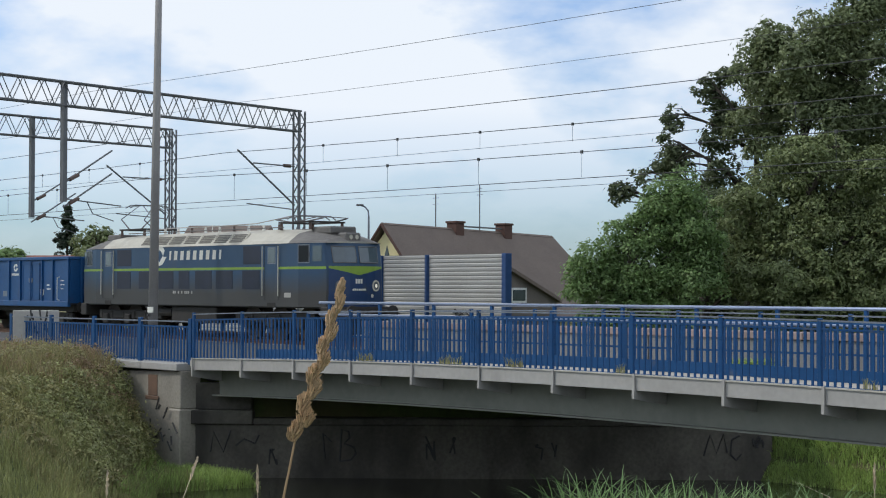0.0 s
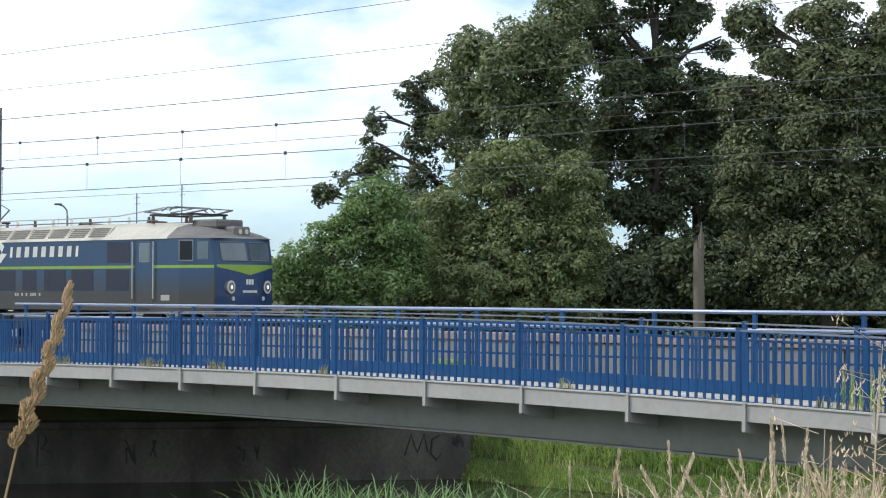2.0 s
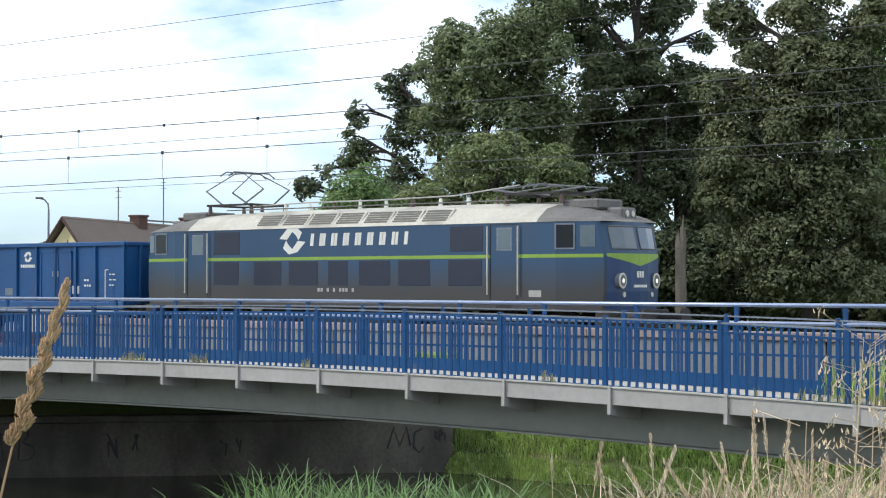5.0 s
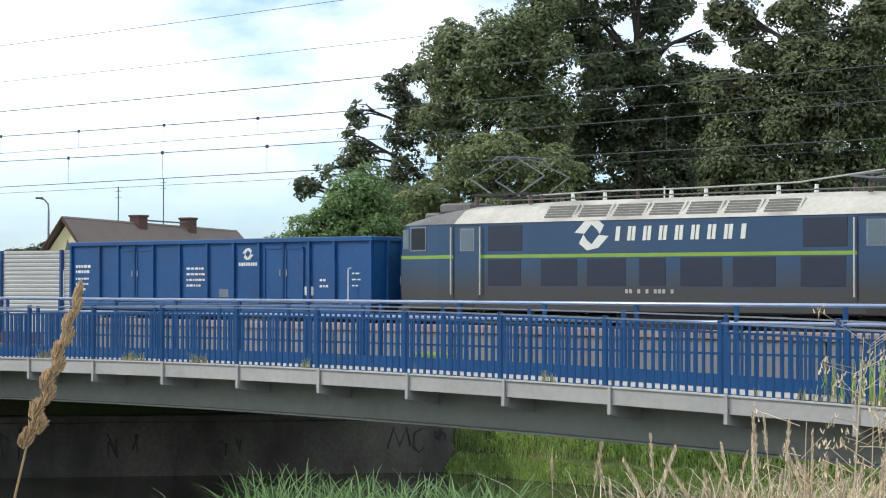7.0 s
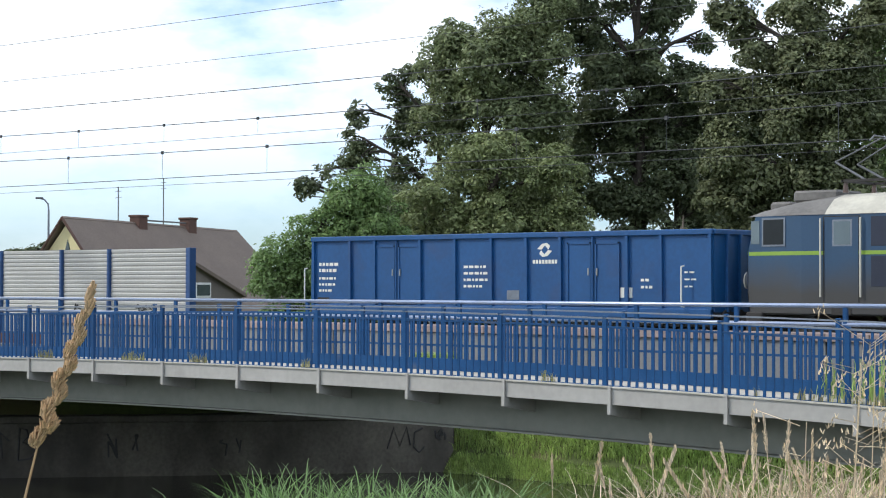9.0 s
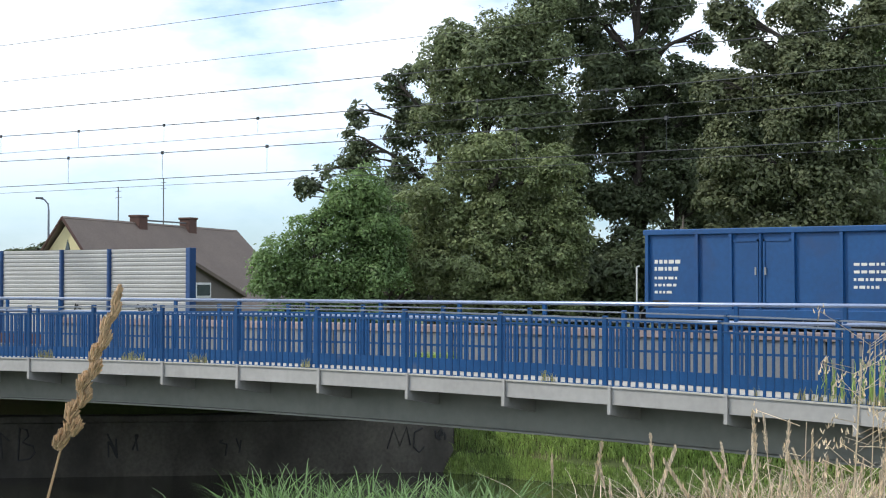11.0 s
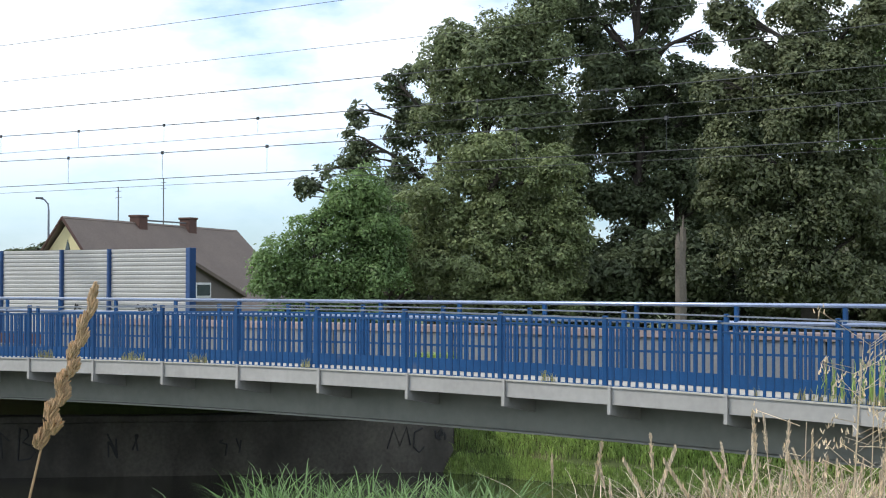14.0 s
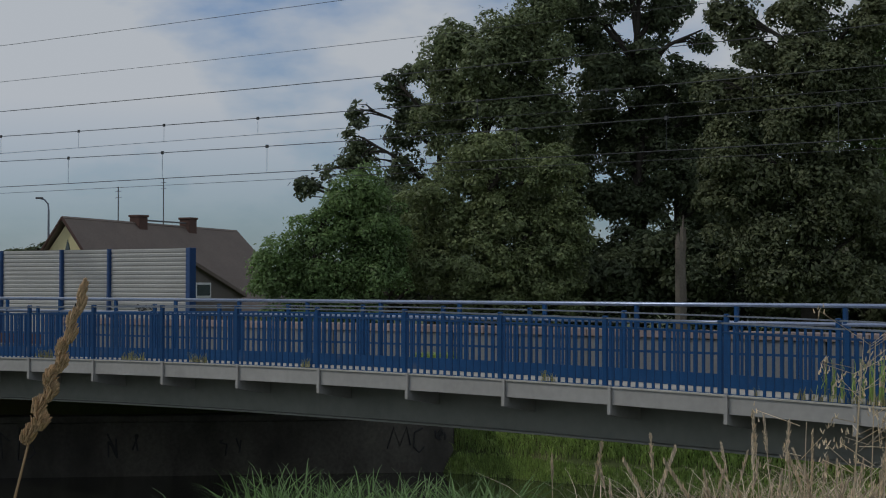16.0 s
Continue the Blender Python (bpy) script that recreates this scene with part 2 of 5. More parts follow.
def ground_z(x, y):
    side = (x + 36.9) * 0.75 - (y - 22.9) * 0.66
    wob = 0.10 * noise.noise((x * 0.35, y * 0.35, 0.0)) + 0.05 * noise.noise((x * 1.3, y * 1.3, 4.0))
    if y > 33.7:
        return 2.30 + 0.3 * wob + (0.25 * smooth01((y - 44) / 3))
    near = 2.92 - 3.55 * smooth01((y * 0.763 - x * 0.646 - 9.0) / 9.0)
    if y > 22.75:
        if side < 0:
            return 2.55 + 0.2 * wob
        far = -0.6 + 1.9 * smooth01((y - 32.1) / 1.3) * smooth01((x + 29.2 - (33.4 - y) * 0.85) / 1.5)
        right = 3.0 * smooth01((x + 9.0) / 4.0) - 0.6
        return max(far, right, -0.6) + wob
    top = -40.3 + (22.75 - y) * 0.55
    low = -36.8 + (22.75 - y) * 1.8
    left = 2.75 - 3.35 * smooth01((x - top) / (low - top))
    right = 3.0 * smooth01((x + 9.0) / 4.0) - 0.6 if y > 17 else -0.6
    foot = -0.6 + 0.78 * smooth01((-32.9 - (22.75 - y) * 0.15 - x) / 1.2)
    return max(left, near, right, foot) + wob * (0.4 if foot > max(left, near, right) else 1.0)


def graded(lo, a, b, hi, step, grow=1.35):
    vals = list(np.arange(a, b + 1e-6, step))
    s, v = step, b
    while v < hi:
        s *= grow
        v += s
        vals.append(v)
    s, v = step, a
    while v > lo:
        s *= grow
        v -= s
        vals.insert(0, v)
    return vals


def build_ground():
    xs, ys = graded(-900, -52, 6, 900, 0.5), graded(-700, -4, 36, 1200, 0.5)
    verts = [(x, y, ground_z(x, y)) for y in ys for x in xs]
    n = len(xs)
    faces = [(j * n + i, j * n + i + 1, (j + 1) * n + i + 1, (j + 1) * n + i) for j in range(len(ys) - 1) for i in range(n - 1)]
    g = raw("ground", verts, faces, M_GROUND)
    for p in g.data.polygons:
        p.use_smooth = True
    tagged(g, "rough grassy ground and river banks", "ground", kind="structure")
    w = part("water", B(-46, 70, 3, 33.6, -0.3, WATER_Z), M_WATER)
    tagged(w, "dark still river water in the bridge's shade", "water", kind="structure")


build_ground()


# ---- footbridge ----
def deck_z(x):
    return 3.05 - 0.0012 * (x + 24.0) ** 2


BAY = 2.035
X_FIRST = -36.25
BAYS = 19


def strip(bm, x0, x1, y0, y1, dz0, dz1, n=1):
    """A bar that follows the deck's camber from x0 to x1."""
    rings = []
    for i in range(n + 1):
        a = x0 + (x1 - x0) * i / n
        rings.append([bm.verts.new((a, y, deck_z(a) + dz)) for y, dz in ((y0, dz0), (y1, dz0), (y1, dz1), (y0, dz1))])
    for a, b in zip(rings, rings[1:]):
        for k in range(4):
            bm.faces.new((a[k], a[(k + 1) % 4], b[(k + 1) % 4], b[k]))
    bm.faces.new(rings[0][::-1])
    bm.faces.new(rings[-1])
    return bm


def shared(name, me, loc, parent):
    ob = new(name, me)
    ob.parent = parent
    ob.location = loc
    return ob


def picket_railing(y, x0, bays, label, height=1.05, kick=False):
    root = empty("picket_railing", Matrix.Identity(4), label, "railing", "railings of the footbridge")
    post = mesh_of("post", B(-0.042, 0.042, -0.03, 0.03, -0.05, height, bevel=0.008), M_BLUE)
    bar = mesh_of("bar", B(-0.021, 0.021, -0.012, 0.012, -0.03, height - 0.17), M_BLUE)
    for i in range(bays + 1):
        x = x0 + i * BAY
        shared("post", post, (x, y, deck_z(x)), root)
    x1 = x0 + bays * BAY
    part("top_rail", strip(bmesh.new(), x0, x1, y - 0.03, y + 0.03, height - 0.05, height - 0.025, bays * 2), M_GALV, root, "thin grey flat top rail")
    part("upper_rail", strip(bmesh.new(), x0, x1, y - 0.02, y + 0.02, height - 0.19, height - 0.155, bays * 2), M_BLUE, root)
    part("lower_rail", strip(bmesh.new(), x0, x1, y - 0.02, y + 0.02, -0.03, -0.005, bays * 2), M_BLUE, root)
    if kick:
        part("kick_board", strip(bmesh.new(), x0, x1, y - 1.50, y - 1.48, -0.05, 0.16, bays * 2), M_BLUE, root)
    per = 14
    for i in range(bays):
        for k in range(1, per):
            x = x0 + (i + k / per) * BAY
            shared("bar", bar, (x, y, deck_z(x)), root)
    return root


def build_footbridge():
    root = empty("footbridge", Matrix.Identity(4), "long footbridge with grey steel girders and pale concrete edge", "bridge")
    x0, x1 = X_FIRST - 0.1, X_FIRST + BAYS * BAY + 0.4
    n = BAYS * 2
    part("deck_slab", strip(bmesh.new(), x0, x1, 22.56, 27.0, -0.20, -0.055, n), M_DECK, root, "cream deck surface")
    for i in range(BAYS):
        a, b = X_FIRST + 0.19 + i * BAY, X_FIRST + 0.19 + (i + 1) * BAY
        part("edge_panel", strip(bmesh.new(), a + 0.035, b - 0.035, 22.46, 22.552, -0.285, -0.035, 2), M_FASCIA, root)
        part("edge_lip", strip(bmesh.new(), a + 0.035, b - 0.035, 22.435, 22.555, -0.033, -0.012, 2), M_LIP, root)
    for y in (23.25, 26.2):
        web = part("girder", strip(bmesh.new(), x0 + 0.2, x1, y - 0.012, y + 0.012, -0.88, -0.165, n), M_GIRDER, root)
        part("flange", strip(bmesh.new(), x0 + 0.2, x1, y - 0.2, y + 0.2, -0.91, -0.881, n), M_GIRDER, web)
    for i in range(BAYS + 1):
        x = X_FIRST + 0.19 + i * BAY
        z = deck_z(x)
        part("bracket", prism([(22.42, z + 0.0), (22.42, z - 0.43), (22.52, z - 0.45), (23.23, z - 0.56), (23.23, z - 0.17), (22.50, z - 0.295), (22.455, z - 0.29), (22.455, z)], "x", x - 0.03, x + 0.03), M_FASCIA, root)


build_footbridge()
picket_railing(22.6, X_FIRST, BAYS, "blue steel picket railing along the near edge of the footbridge")
picket_railing(25.7, X_FIRST + 0.25, BAYS, "blue picket railing with a kick board on the footbridge's far edge", kick=True)


def build_end_railing():
    """Picket railing on the wing wall, off the bridge."""
    root = empty("picket_railing", Matrix.Identity(4), "blue steel picket railing on the bridge's wing wall", "railing", "railings of the footbridge")
    z, y = 2.70, 22.6
    post = mesh_of("post", B(-0.07, 0.07, -0.035, 0.035, 0.0, 1.08, bevel=0.008), M_BLUE)
    bar = mesh_of("bar", B(-0.026, 0.026, -0.014, 0.014, 0.04, 0.9), M_BLUE)
    xs = (-45.6, -43.3, -41.0, -38.7, -36.4)
    for x in xs:
        shared("post", post, (x, y, z), root)
    part("top_rail", B(xs[0], xs[-1], y - 0.03, y + 0.03, z + 0.99, z + 1.02), M_GALV, root)
    part("upper_rail", B(xs[0], xs[-1], y - 0.02, y + 0.02, z + 0.86, z + 0.9), M_BLUE, root)
    part("lower_rail", B(xs[0], xs[-1], y - 0.02, y + 0.02, z + 0.06, z + 0.1), M_BLUE, root)
    for a, b in zip(xs, xs[1:]):
        for k in range(1, 16):
            shared("bar", bar, (a + (b - a) * k / 16, y, z), root)


build_end_railing()


def build_tube_railing():
    root = empty("tube_railing", Matrix.Identity(4), "taller blue tube railing with a kick board behind the footway", "railing")
    y, x0, n = 26.4, -36.5, 19
    x1 = x0 + n * 2.02
    post = mesh_of("post", B(-0.035, 0.035, -0.03, 0.03, 2.75, 4.13), M_BLUE)
    part("handrail", R((x0, y, 4.14), (x1, y, 4.17), 0.036, n=10), M_TUBE, root, smooth=True)
    part("second_rail", R((x0, y, 3.85), (x1, y, 3.86), 0.034, n=10), M_TUBE, root, smooth=True)
    part("middle_rail", B(x0, x1, y - 0.015, y + 0.015, 3.31, 3.35), M_BLUE, root)
    for i in range(n + 1):
        shared("post", post, (x0 + 0.42 + i * 2.02, y, 0), root)


build_tube_railing()


# ---- abutment, retaining wall, track ----
def build_abutment():
    root = empty("abutment", Matrix.Identity(4), "old stained concrete bridge abutment with sprayed scribbles", "abutment", kind="structure")
    d, nrm = Vector((0.66, 0.751, 0)), Vector((0.751, -0.66, 0))
    p = Vector((-36.4, 22.75, 0))
    length = 13.5

    def wall(name, a, b, t, z0, z1, off=0.0, material=M_SHADEDWALL):
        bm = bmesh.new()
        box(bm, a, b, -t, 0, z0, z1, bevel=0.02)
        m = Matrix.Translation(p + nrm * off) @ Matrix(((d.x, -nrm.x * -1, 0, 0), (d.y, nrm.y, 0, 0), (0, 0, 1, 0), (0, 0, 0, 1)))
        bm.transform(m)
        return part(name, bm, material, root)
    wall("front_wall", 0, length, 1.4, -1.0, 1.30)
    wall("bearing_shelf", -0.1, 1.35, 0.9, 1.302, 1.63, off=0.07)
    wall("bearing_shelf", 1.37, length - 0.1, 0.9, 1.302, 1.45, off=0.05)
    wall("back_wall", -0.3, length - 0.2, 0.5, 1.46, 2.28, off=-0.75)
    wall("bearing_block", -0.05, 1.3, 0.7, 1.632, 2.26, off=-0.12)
    # added slab, there only to keep sky light off the front wall
    part("approach_slab", B(-36.35, -27.7, 27.02, 33.3, 2.30, 2.60, bevel=0.02), M_DECK, root, "added concrete slab that shades the abutment wall")
    # wing wall, in line with the bridge edge
    part("wing_wall", prism([(-41.6, 2.40), (-36.55, 2.54), (-36.55, -0.8), (-37.2, -0.8), (-41.6, 1.8)], "y", 22.42, 22.9), M_CONC, root)
    part("corner_pier", B(-36.95, -36.50, 22.40, 22.95, 1.66, 2.55, bevel=0.02), M_CONC, root)
    part("corner_pier", B(-37.0, -36.47, 22.36, 23.12, -0.8, 1.65, bevel=0.03), M_CONC, root)
    for i in range(3):
        part("coping_block", B(-41.55 + i * 1.68, -39.89 + i * 1.68, 22.3, 23.2, 2.55, 2.72, bevel=0.015), M_FASCIA, root)
    part("worn_patch", B(-38.0, -37.58, 22.405, 22.43, 1.92, 2.42, bevel=0.01), M_BRICKRED, root)
    part("worn_patch", B(-38.12, -37.5, 22.40, 22.43, 1.82, 1.915, bevel=0.01), M_BRICKRED, root)
    # sprayed scribbles: bent strokes on the faces
    rnd = random.Random(5)

    def scribble(s0, z0, w, h, strokes):
        bm = bmesh.new()
        for _ in range(strokes):
            pts = []
            sx = s0 + rnd.uniform(0, w)
            for k in range(4):
                pts.append((sx + rnd.uniform(-0.2, 0.35) * w * 0.5, z0 + rnd.uniform(0, h)))
            for (a, za), (b, zb) in zip(pts, pts[1:]):
                va = p + d * a + nrm * 0.004 + Vector((0, 0, za))
                vb = p + d * b + nrm * 0.004 + Vector((0, 0, zb))
                rod(bm, va, vb, 0.022, n=5)
        part("spray_scribble", bm, M_GRAFF, root, "black sprayed scribble")
    bm = bmesh.new()
    for k in range(14):
        x, z = rnd.uniform(-37.9, -36.6), rnd.uniform(0.75, 1.65)
        y = 22.29 if x > -37.15 else 22.41
        rod(bm, (x, y, z), (min(-36.45, x + rnd.uniform(-0.1, 0.25)), y, z + rnd.uniform(-0.3, 0.3)), 0.02, n=5)
    part("spray_scribble", bm, M_GRAFF, root, "dark sprayed scribble on the wing wall")
    def stroke(points, r=0.024):
        """One sprayed line on the front wall: points of (along, up)."""
        part("spray_stroke", tube([p + d * a + nrm * 0.003 + Vector((0, 0, z)) for a, z in points], r, n=5), M_GRAFF, root, "black sprayed line")
    stroke([(0.35, 0.65), (0.43, 1.12), (0.66, 0.65), (0.83, 1.16)])
    stroke([(0.95, 0.8), (1.15, 0.95), (1.4, 0.85), (1.5, 1.05)])
    stroke([(3.40, 0.45), (3.44, 1.2), (3.6, 1.14), (3.63, 1.0), (3.5, 0.86), (3.74, 0.78), (3.78, 0.62), (3.65, 0.48), (3.40, 0.45)])
    stroke([(3.05, 0.5), (3.0, 1.1), (3.2, 0.9)])
    stroke([(11.90, 0.62), (12.05, 1.11), (12.2, 0.68), (12.36, 1.13), (12.45, 0.7)])
    stroke([(12.74, 1.1), (12.55, 1.0), (12.52, 0.66), (12.66, 0.52), (12.78, 0.66)])
    for s0, z0, w, h, k in ((1.5, 0.35, 0.5, 0.4, 2), (5.2, 0.45, 0.9, 0.6, 3), (8.0, 0.45, 0.8, 0.5, 2), (12.85, 0.7, 0.5, 0.4, 5)):
        scribble(s0, z0, w, h, k)


build_abutment()


def build_retaining_wall():
    root = empty("retaining_wall", Matrix.Identity(4), "grey concrete panel wall with a pinkish coping along the track", "wall", kind="structure")
    y = 33.5
    part("wall_core", B(-44.0, 40, y + 0.02, y + 0.45, -0.8, 3.3), M_PARAPET, root)
    panel = mesh_of("panel", B(0.015, 1.985, y - 0.06, y + 0.018, -0.4, 3.32, bevel=0.012), M_PARAPET)
    cope = mesh_of("coping_stone", B(0.008, 0.992, y - 0.12, y + 0.52, 3.325, 3.5, bevel=0.012), M_COPING)
    for i in range(34):
        shared("panel", panel, (-44 + i * 2.0, 0, 0), root)
    for i in range(60):
        shared("coping_stone", cope, (-44 + i * 1.0, 0, 0), root)


build_retaining_wall()
path = part("path", B(-75, -36.4, 23.25, 33.3, 2.3, 2.66), M_ASPHALT)
tagged(path, "dark asphalt path leading onto the footbridge", "path", kind="structure")
TRACK_Y = 38.14


def build_track(y, x0=-170.0, x1=110.0):
    root = empty("railway_track", Matrix.Identity(4), "ballasted railway track with rusty rails on concrete sleepers", "railway track", "tracks", "structure")
    part("ballast_bed", prism([(y - 2.3, 2.2), (y - 1.7, 2.42), (y + 1.7, 2.42), (y + 2.3, 2.2)], "x", x0, x1), M_BALLAST, root)
    for s in (-0.7525, 0.7525):
        part("rail", prism([(y + s - 0.07, 2.46), (y + s + 0.07, 2.46), (y + s + 0.012, 2.49), (y + s + 0.036, 2.60), (y + s + 0.036, RAIL_Z), (y + s - 0.036, RAIL_Z), (y + s - 0.036, 2.60), (y + s - 0.012, 2.49)], "x", x0, x1), M_RAIL, root)
    sl = mesh_of("sleeper", B(-0.13, 0.13, -1.3, 1.3, 2.35, 2.47), M_SLEEPER)
    for i in range(120):
        shared("sleeper", sl, (-78 + i * 0.62, y, 0), root)


build_track(TRACK_Y)
build_track(TRACK_Y + 4.2)

# ---- train ----
def rail_grade(name, up, low, z_lo, z_hi, rough=0.5):
    """Paint in two tones, the lower one a band of grey road dirt with a ragged edge."""
    m = mat(name, up, tuple(v * 0.86 for v in up), rough=rough, scale=0.9, fine=14, bump=0.03, stain=tuple(v * 0.55 + 0.03 for v in up), stain_scale=1.1, stain_at=(0.6, 0.85), streak=0.35)
    nt = m.node_tree
    b = nt.nodes["Principled BSDF"]
    co = nt.nodes.new("ShaderNodeTexCoord")
    sx = nt.nodes.new("ShaderNodeSeparateXYZ")
    nz = nt.nodes.new("ShaderNodeTexNoise")
    nz.inputs["Scale"].default_value = 1.7
    ad = nt.nodes.new("ShaderNodeMath")
    ad.operation = "MULTIPLY_ADD"
    ad.inputs[1].default_value = 0.35
    mr = nt.nodes.new("ShaderNodeMapRange")
    mr.inputs["From Min"].default_value, mr.inputs["From Max"].default_value = z_lo + 0.17, z_hi + 0.17
    mx = nt.nodes.new("ShaderNodeMixRGB")
    mx.inputs["Color1"].default_value = (*low, 1)
    src = b.inputs["Base Color"].links[0].from_socket
    nt.links.new(co.outputs["Object"], sx.inputs["Vector"])
    nt.links.new(co.outputs["Object"], nz.inputs["Vector"])
    nt.links.new(nz.outputs["Fac"], ad.inputs[0])
    nt.links.new(sx.outputs["Z"], ad.inputs[2])
    nt.links.new(ad.outputs[0], mr.inputs["Value"])
    nt.links.new(mr.outputs["Result"], mx.inputs["Fac"])
    nt.links.new(src, mx.inputs["Color2"])
    nt.links.new(mx.outputs["Color"], b.inputs["Base Color"])
    return m


M_LOCO = rail_grade("loco_blue_dirty", (0.023, 0.068, 0.138), (0.047, 0.046, 0.045), 1.70, 2.45)
M_LOCOFRONT = mat("loco_dark_blue", (0.018, 0.052, 0.145), (0.014, 0.042, 0.115), rough=0.4, scale=1.5, bump=0.03, stain=(0.05, 0.07, 0.1), stain_scale=2)
M_PANEL = mat("dark_navy_panel", (0.016, 0.024, 0.05), (0.012, 0.018, 0.036), rough=0.55, scale=2, bump=0.05)
M_GREEN = mat("lime_green_stripe", (0.24, 0.39, 0.05), (0.2, 0.32, 0.045), rough=0.5, scale=2, bump=0.02)
M_CREAM = mat("dirty_cream_roof", (0.55, 0.53, 0.45), (0.43, 0.41, 0.35), rough=0.6, scale=0.8, fine=9, stain=(0.17, 0.16, 0.14), stain_scale=0.55, stain_at=(0.5, 0.75), bump=0.05)
M_HATCH = mat("beige_louvre", (0.20, 0.192, 0.172), (0.145, 0.14, 0.125), rough=0.7, scale=3, fine=20)
M_ROOFGREY = mat("sooty_roof", (0.165, 0.158, 0.148), (0.105, 0.10, 0.095), rough=0.7, scale=1.2, fine=10)
M_LOGO = mat("off_white_lettering", (0.74, 0.74, 0.68), (0.66, 0.66, 0.6), rough=0.5, bump=0.0)
M_BLACK = mat("black_underframe", (0.035, 0.032, 0.03), (0.022, 0.02, 0.019), rough=0.75, scale=3)
M_WHEEL = mat("brown_wheel_steel", (0.07, 0.05, 0.04), (0.045, 0.035, 0.03), rough=0.6, metal=0.4)
M_WAGON = mat("wagon_blue", (0.006, 0.078, 0.235), (0.005, 0.06, 0.185), rough=0.5, scale=0.7, fine=10, stain=(0.028, 0.058, 0.15), stain_scale=0.9, stain_at=(0.55, 0.8), bump=0.05)
M_WAGONIN = mat("wagon_inside", (0.06, 0.06, 0.065), rough=0.8)
M_LAMPGLASS = mat("headlamp_glass", (0.6, 0.58, 0.5), (0.5, 0.48, 0.42), rough=0.15, bump=0)
M_LIT = bpy.data.materials.new("lit_headlamp")
M_LIT.use_nodes = True
M_LIT.node_tree.nodes["Principled BSDF"].inputs["Emission Color"].default_value = (1.0, 0.9, 0.65, 1)
M_LIT.node_tree.nodes["Principled BSDF"].inputs["Emission Strength"].default_value = 0.7
M_CABGLASS = glass_mat("cab_glass", (0.10, 0.14, 0.17), 0.1)
M_SIDEGLASS = mat("side_cab_glass", (0.014, 0.018, 0.022), (0.010, 0.012, 0.015), rough=0.25, bump=0.0, spec=0.3)


def travel(t):
    """Metres that the train has run along x at t, 0 at 7 s."""
    d = t - 7.0
    return 5.339 * d + 0.0495 * d * d + 0.00052 * d ** 3


LOCO_X = -24.02
WAGON_X = -40.19


def loco_section(w, z_roof, z_low):
    k = w / 1.5
    return [(-1.5 * k, z_low), (-1.5 * k, 3.46), (-1.40 * k, 3.58), (-1.05 * k, z_roof - 0.18), (-0.55 * k, z_roof - 0.04), (0, z_roof),
            (0.55 * k, z_roof - 0.04), (1.05 * k, z_roof - 0.18), (1.40 * k, 3.58), (1.5 * k, 3.46), (1.5 * k, z_low)]


def on_end(y, z, sgn):
    """x of the loco's end face at (y, z): curved in plan, the windscreen raked back."""
    x = 8.98 - 0.22 * (abs(y) / 1.35) ** 2.2
    if z > 2.62:
        x -= (z - 2.62) * 0.26
    elif z < 1.7:
        x -= (1.7 - z) * 0.12
    return sgn * x


def build_body(root):
    """Lofted shell with bowed ends; roof faces take the cream and the sooty paint."""
    bm = bmesh.new()
    rows = [1.22, 1.7, 2.15, 2.62, 3.0, 3.46]
    ys = [-1.5, -1.42, -1.0, -0.5, 0, 0.5, 1.0, 1.42, 1.5]
    # sides
    for s in (-1, 1):
        xs = [-8.55, -6, -3, 0, 3, 6, 8.55]
        grid = [[bm.verts.new((x if abs(x) < 8 else math.copysign(abs(on_end(1.5, z, 1)) - 0.03, x), s * 1.5, z)) for x in xs] for z in rows]
        for a, b in zip(grid, grid[1:]):
            for i in range(len(xs) - 1):
                bm.faces.new((a[i], a[i + 1], b[i + 1], b[i]))
    # ends
    for e in (-1, 1):
        grid = [[bm.verts.new((on_end(y, z, e) - (0.03 * e if abs(y) > 1.45 else 0), y, z)) for y in ys] for z in rows]
        for a, b in zip(grid, grid[1:]):
            for i in range(len(ys) - 1):
                f = bm.faces.new((a[i], a[i + 1], b[i + 1], b[i]))
    bmesh.ops.remove_doubles(bm, verts=bm.verts, dist=0.002)
    body = part("body", bm, M_LOCO, root)
    # roof, sloping down to the ends
    bm = bmesh.new()
    rings = []
    for x, z, w in ((-8.72, 3.52, 1.40), (-8.45, 3.66, 1.47), (-7.7, 3.84, 1.5), (-6.6, 3.98, 1.5), (-4, 4.05, 1.5), (4, 4.05, 1.5), (6.6, 3.98, 1.5), (7.7, 3.84, 1.5), (8.45, 3.66, 1.47), (8.72, 3.52, 1.40)):
        ring = []
        for y, zz in loco_section(w, 4.05, 3.46)[1:-1]:
            h = (zz - 3.46) / (4.05 - 3.46)
            ring.append(bm.verts.new((x, y * 1.012, 3.463 + h * (z - 3.463))))
        rings.append(ring)
    for i, (a, b) in enumerate(zip(rings, rings[1:])):
        for k in range(len(a) - 1):
            f = bm.faces.new((a[k], a[k + 1], b[k + 1], b[k]))
            f.material_index = 0 if i in (3, 4, 5) else 1
    bm.faces.new(rings[0])
    bm.faces.new(rings[-1][::-1])
    part("roof", bm, [M_CREAM, M_ROOFGREY], root, "cream roof gone sooty at the ends")
    return body


def side_plate(root, name, x0, x1, z0, z1, material, out=0.012, label="", both=True, parent=None):
    for s in ((-1, 1) if both else (-1,)):
        a, b = sorted((s * 1.495, s * (1.5 + out)))
        part(name, B(x0, x1, a, b, z0, z1, bevel=min(0.006, out / 3)), material, parent or root, label)


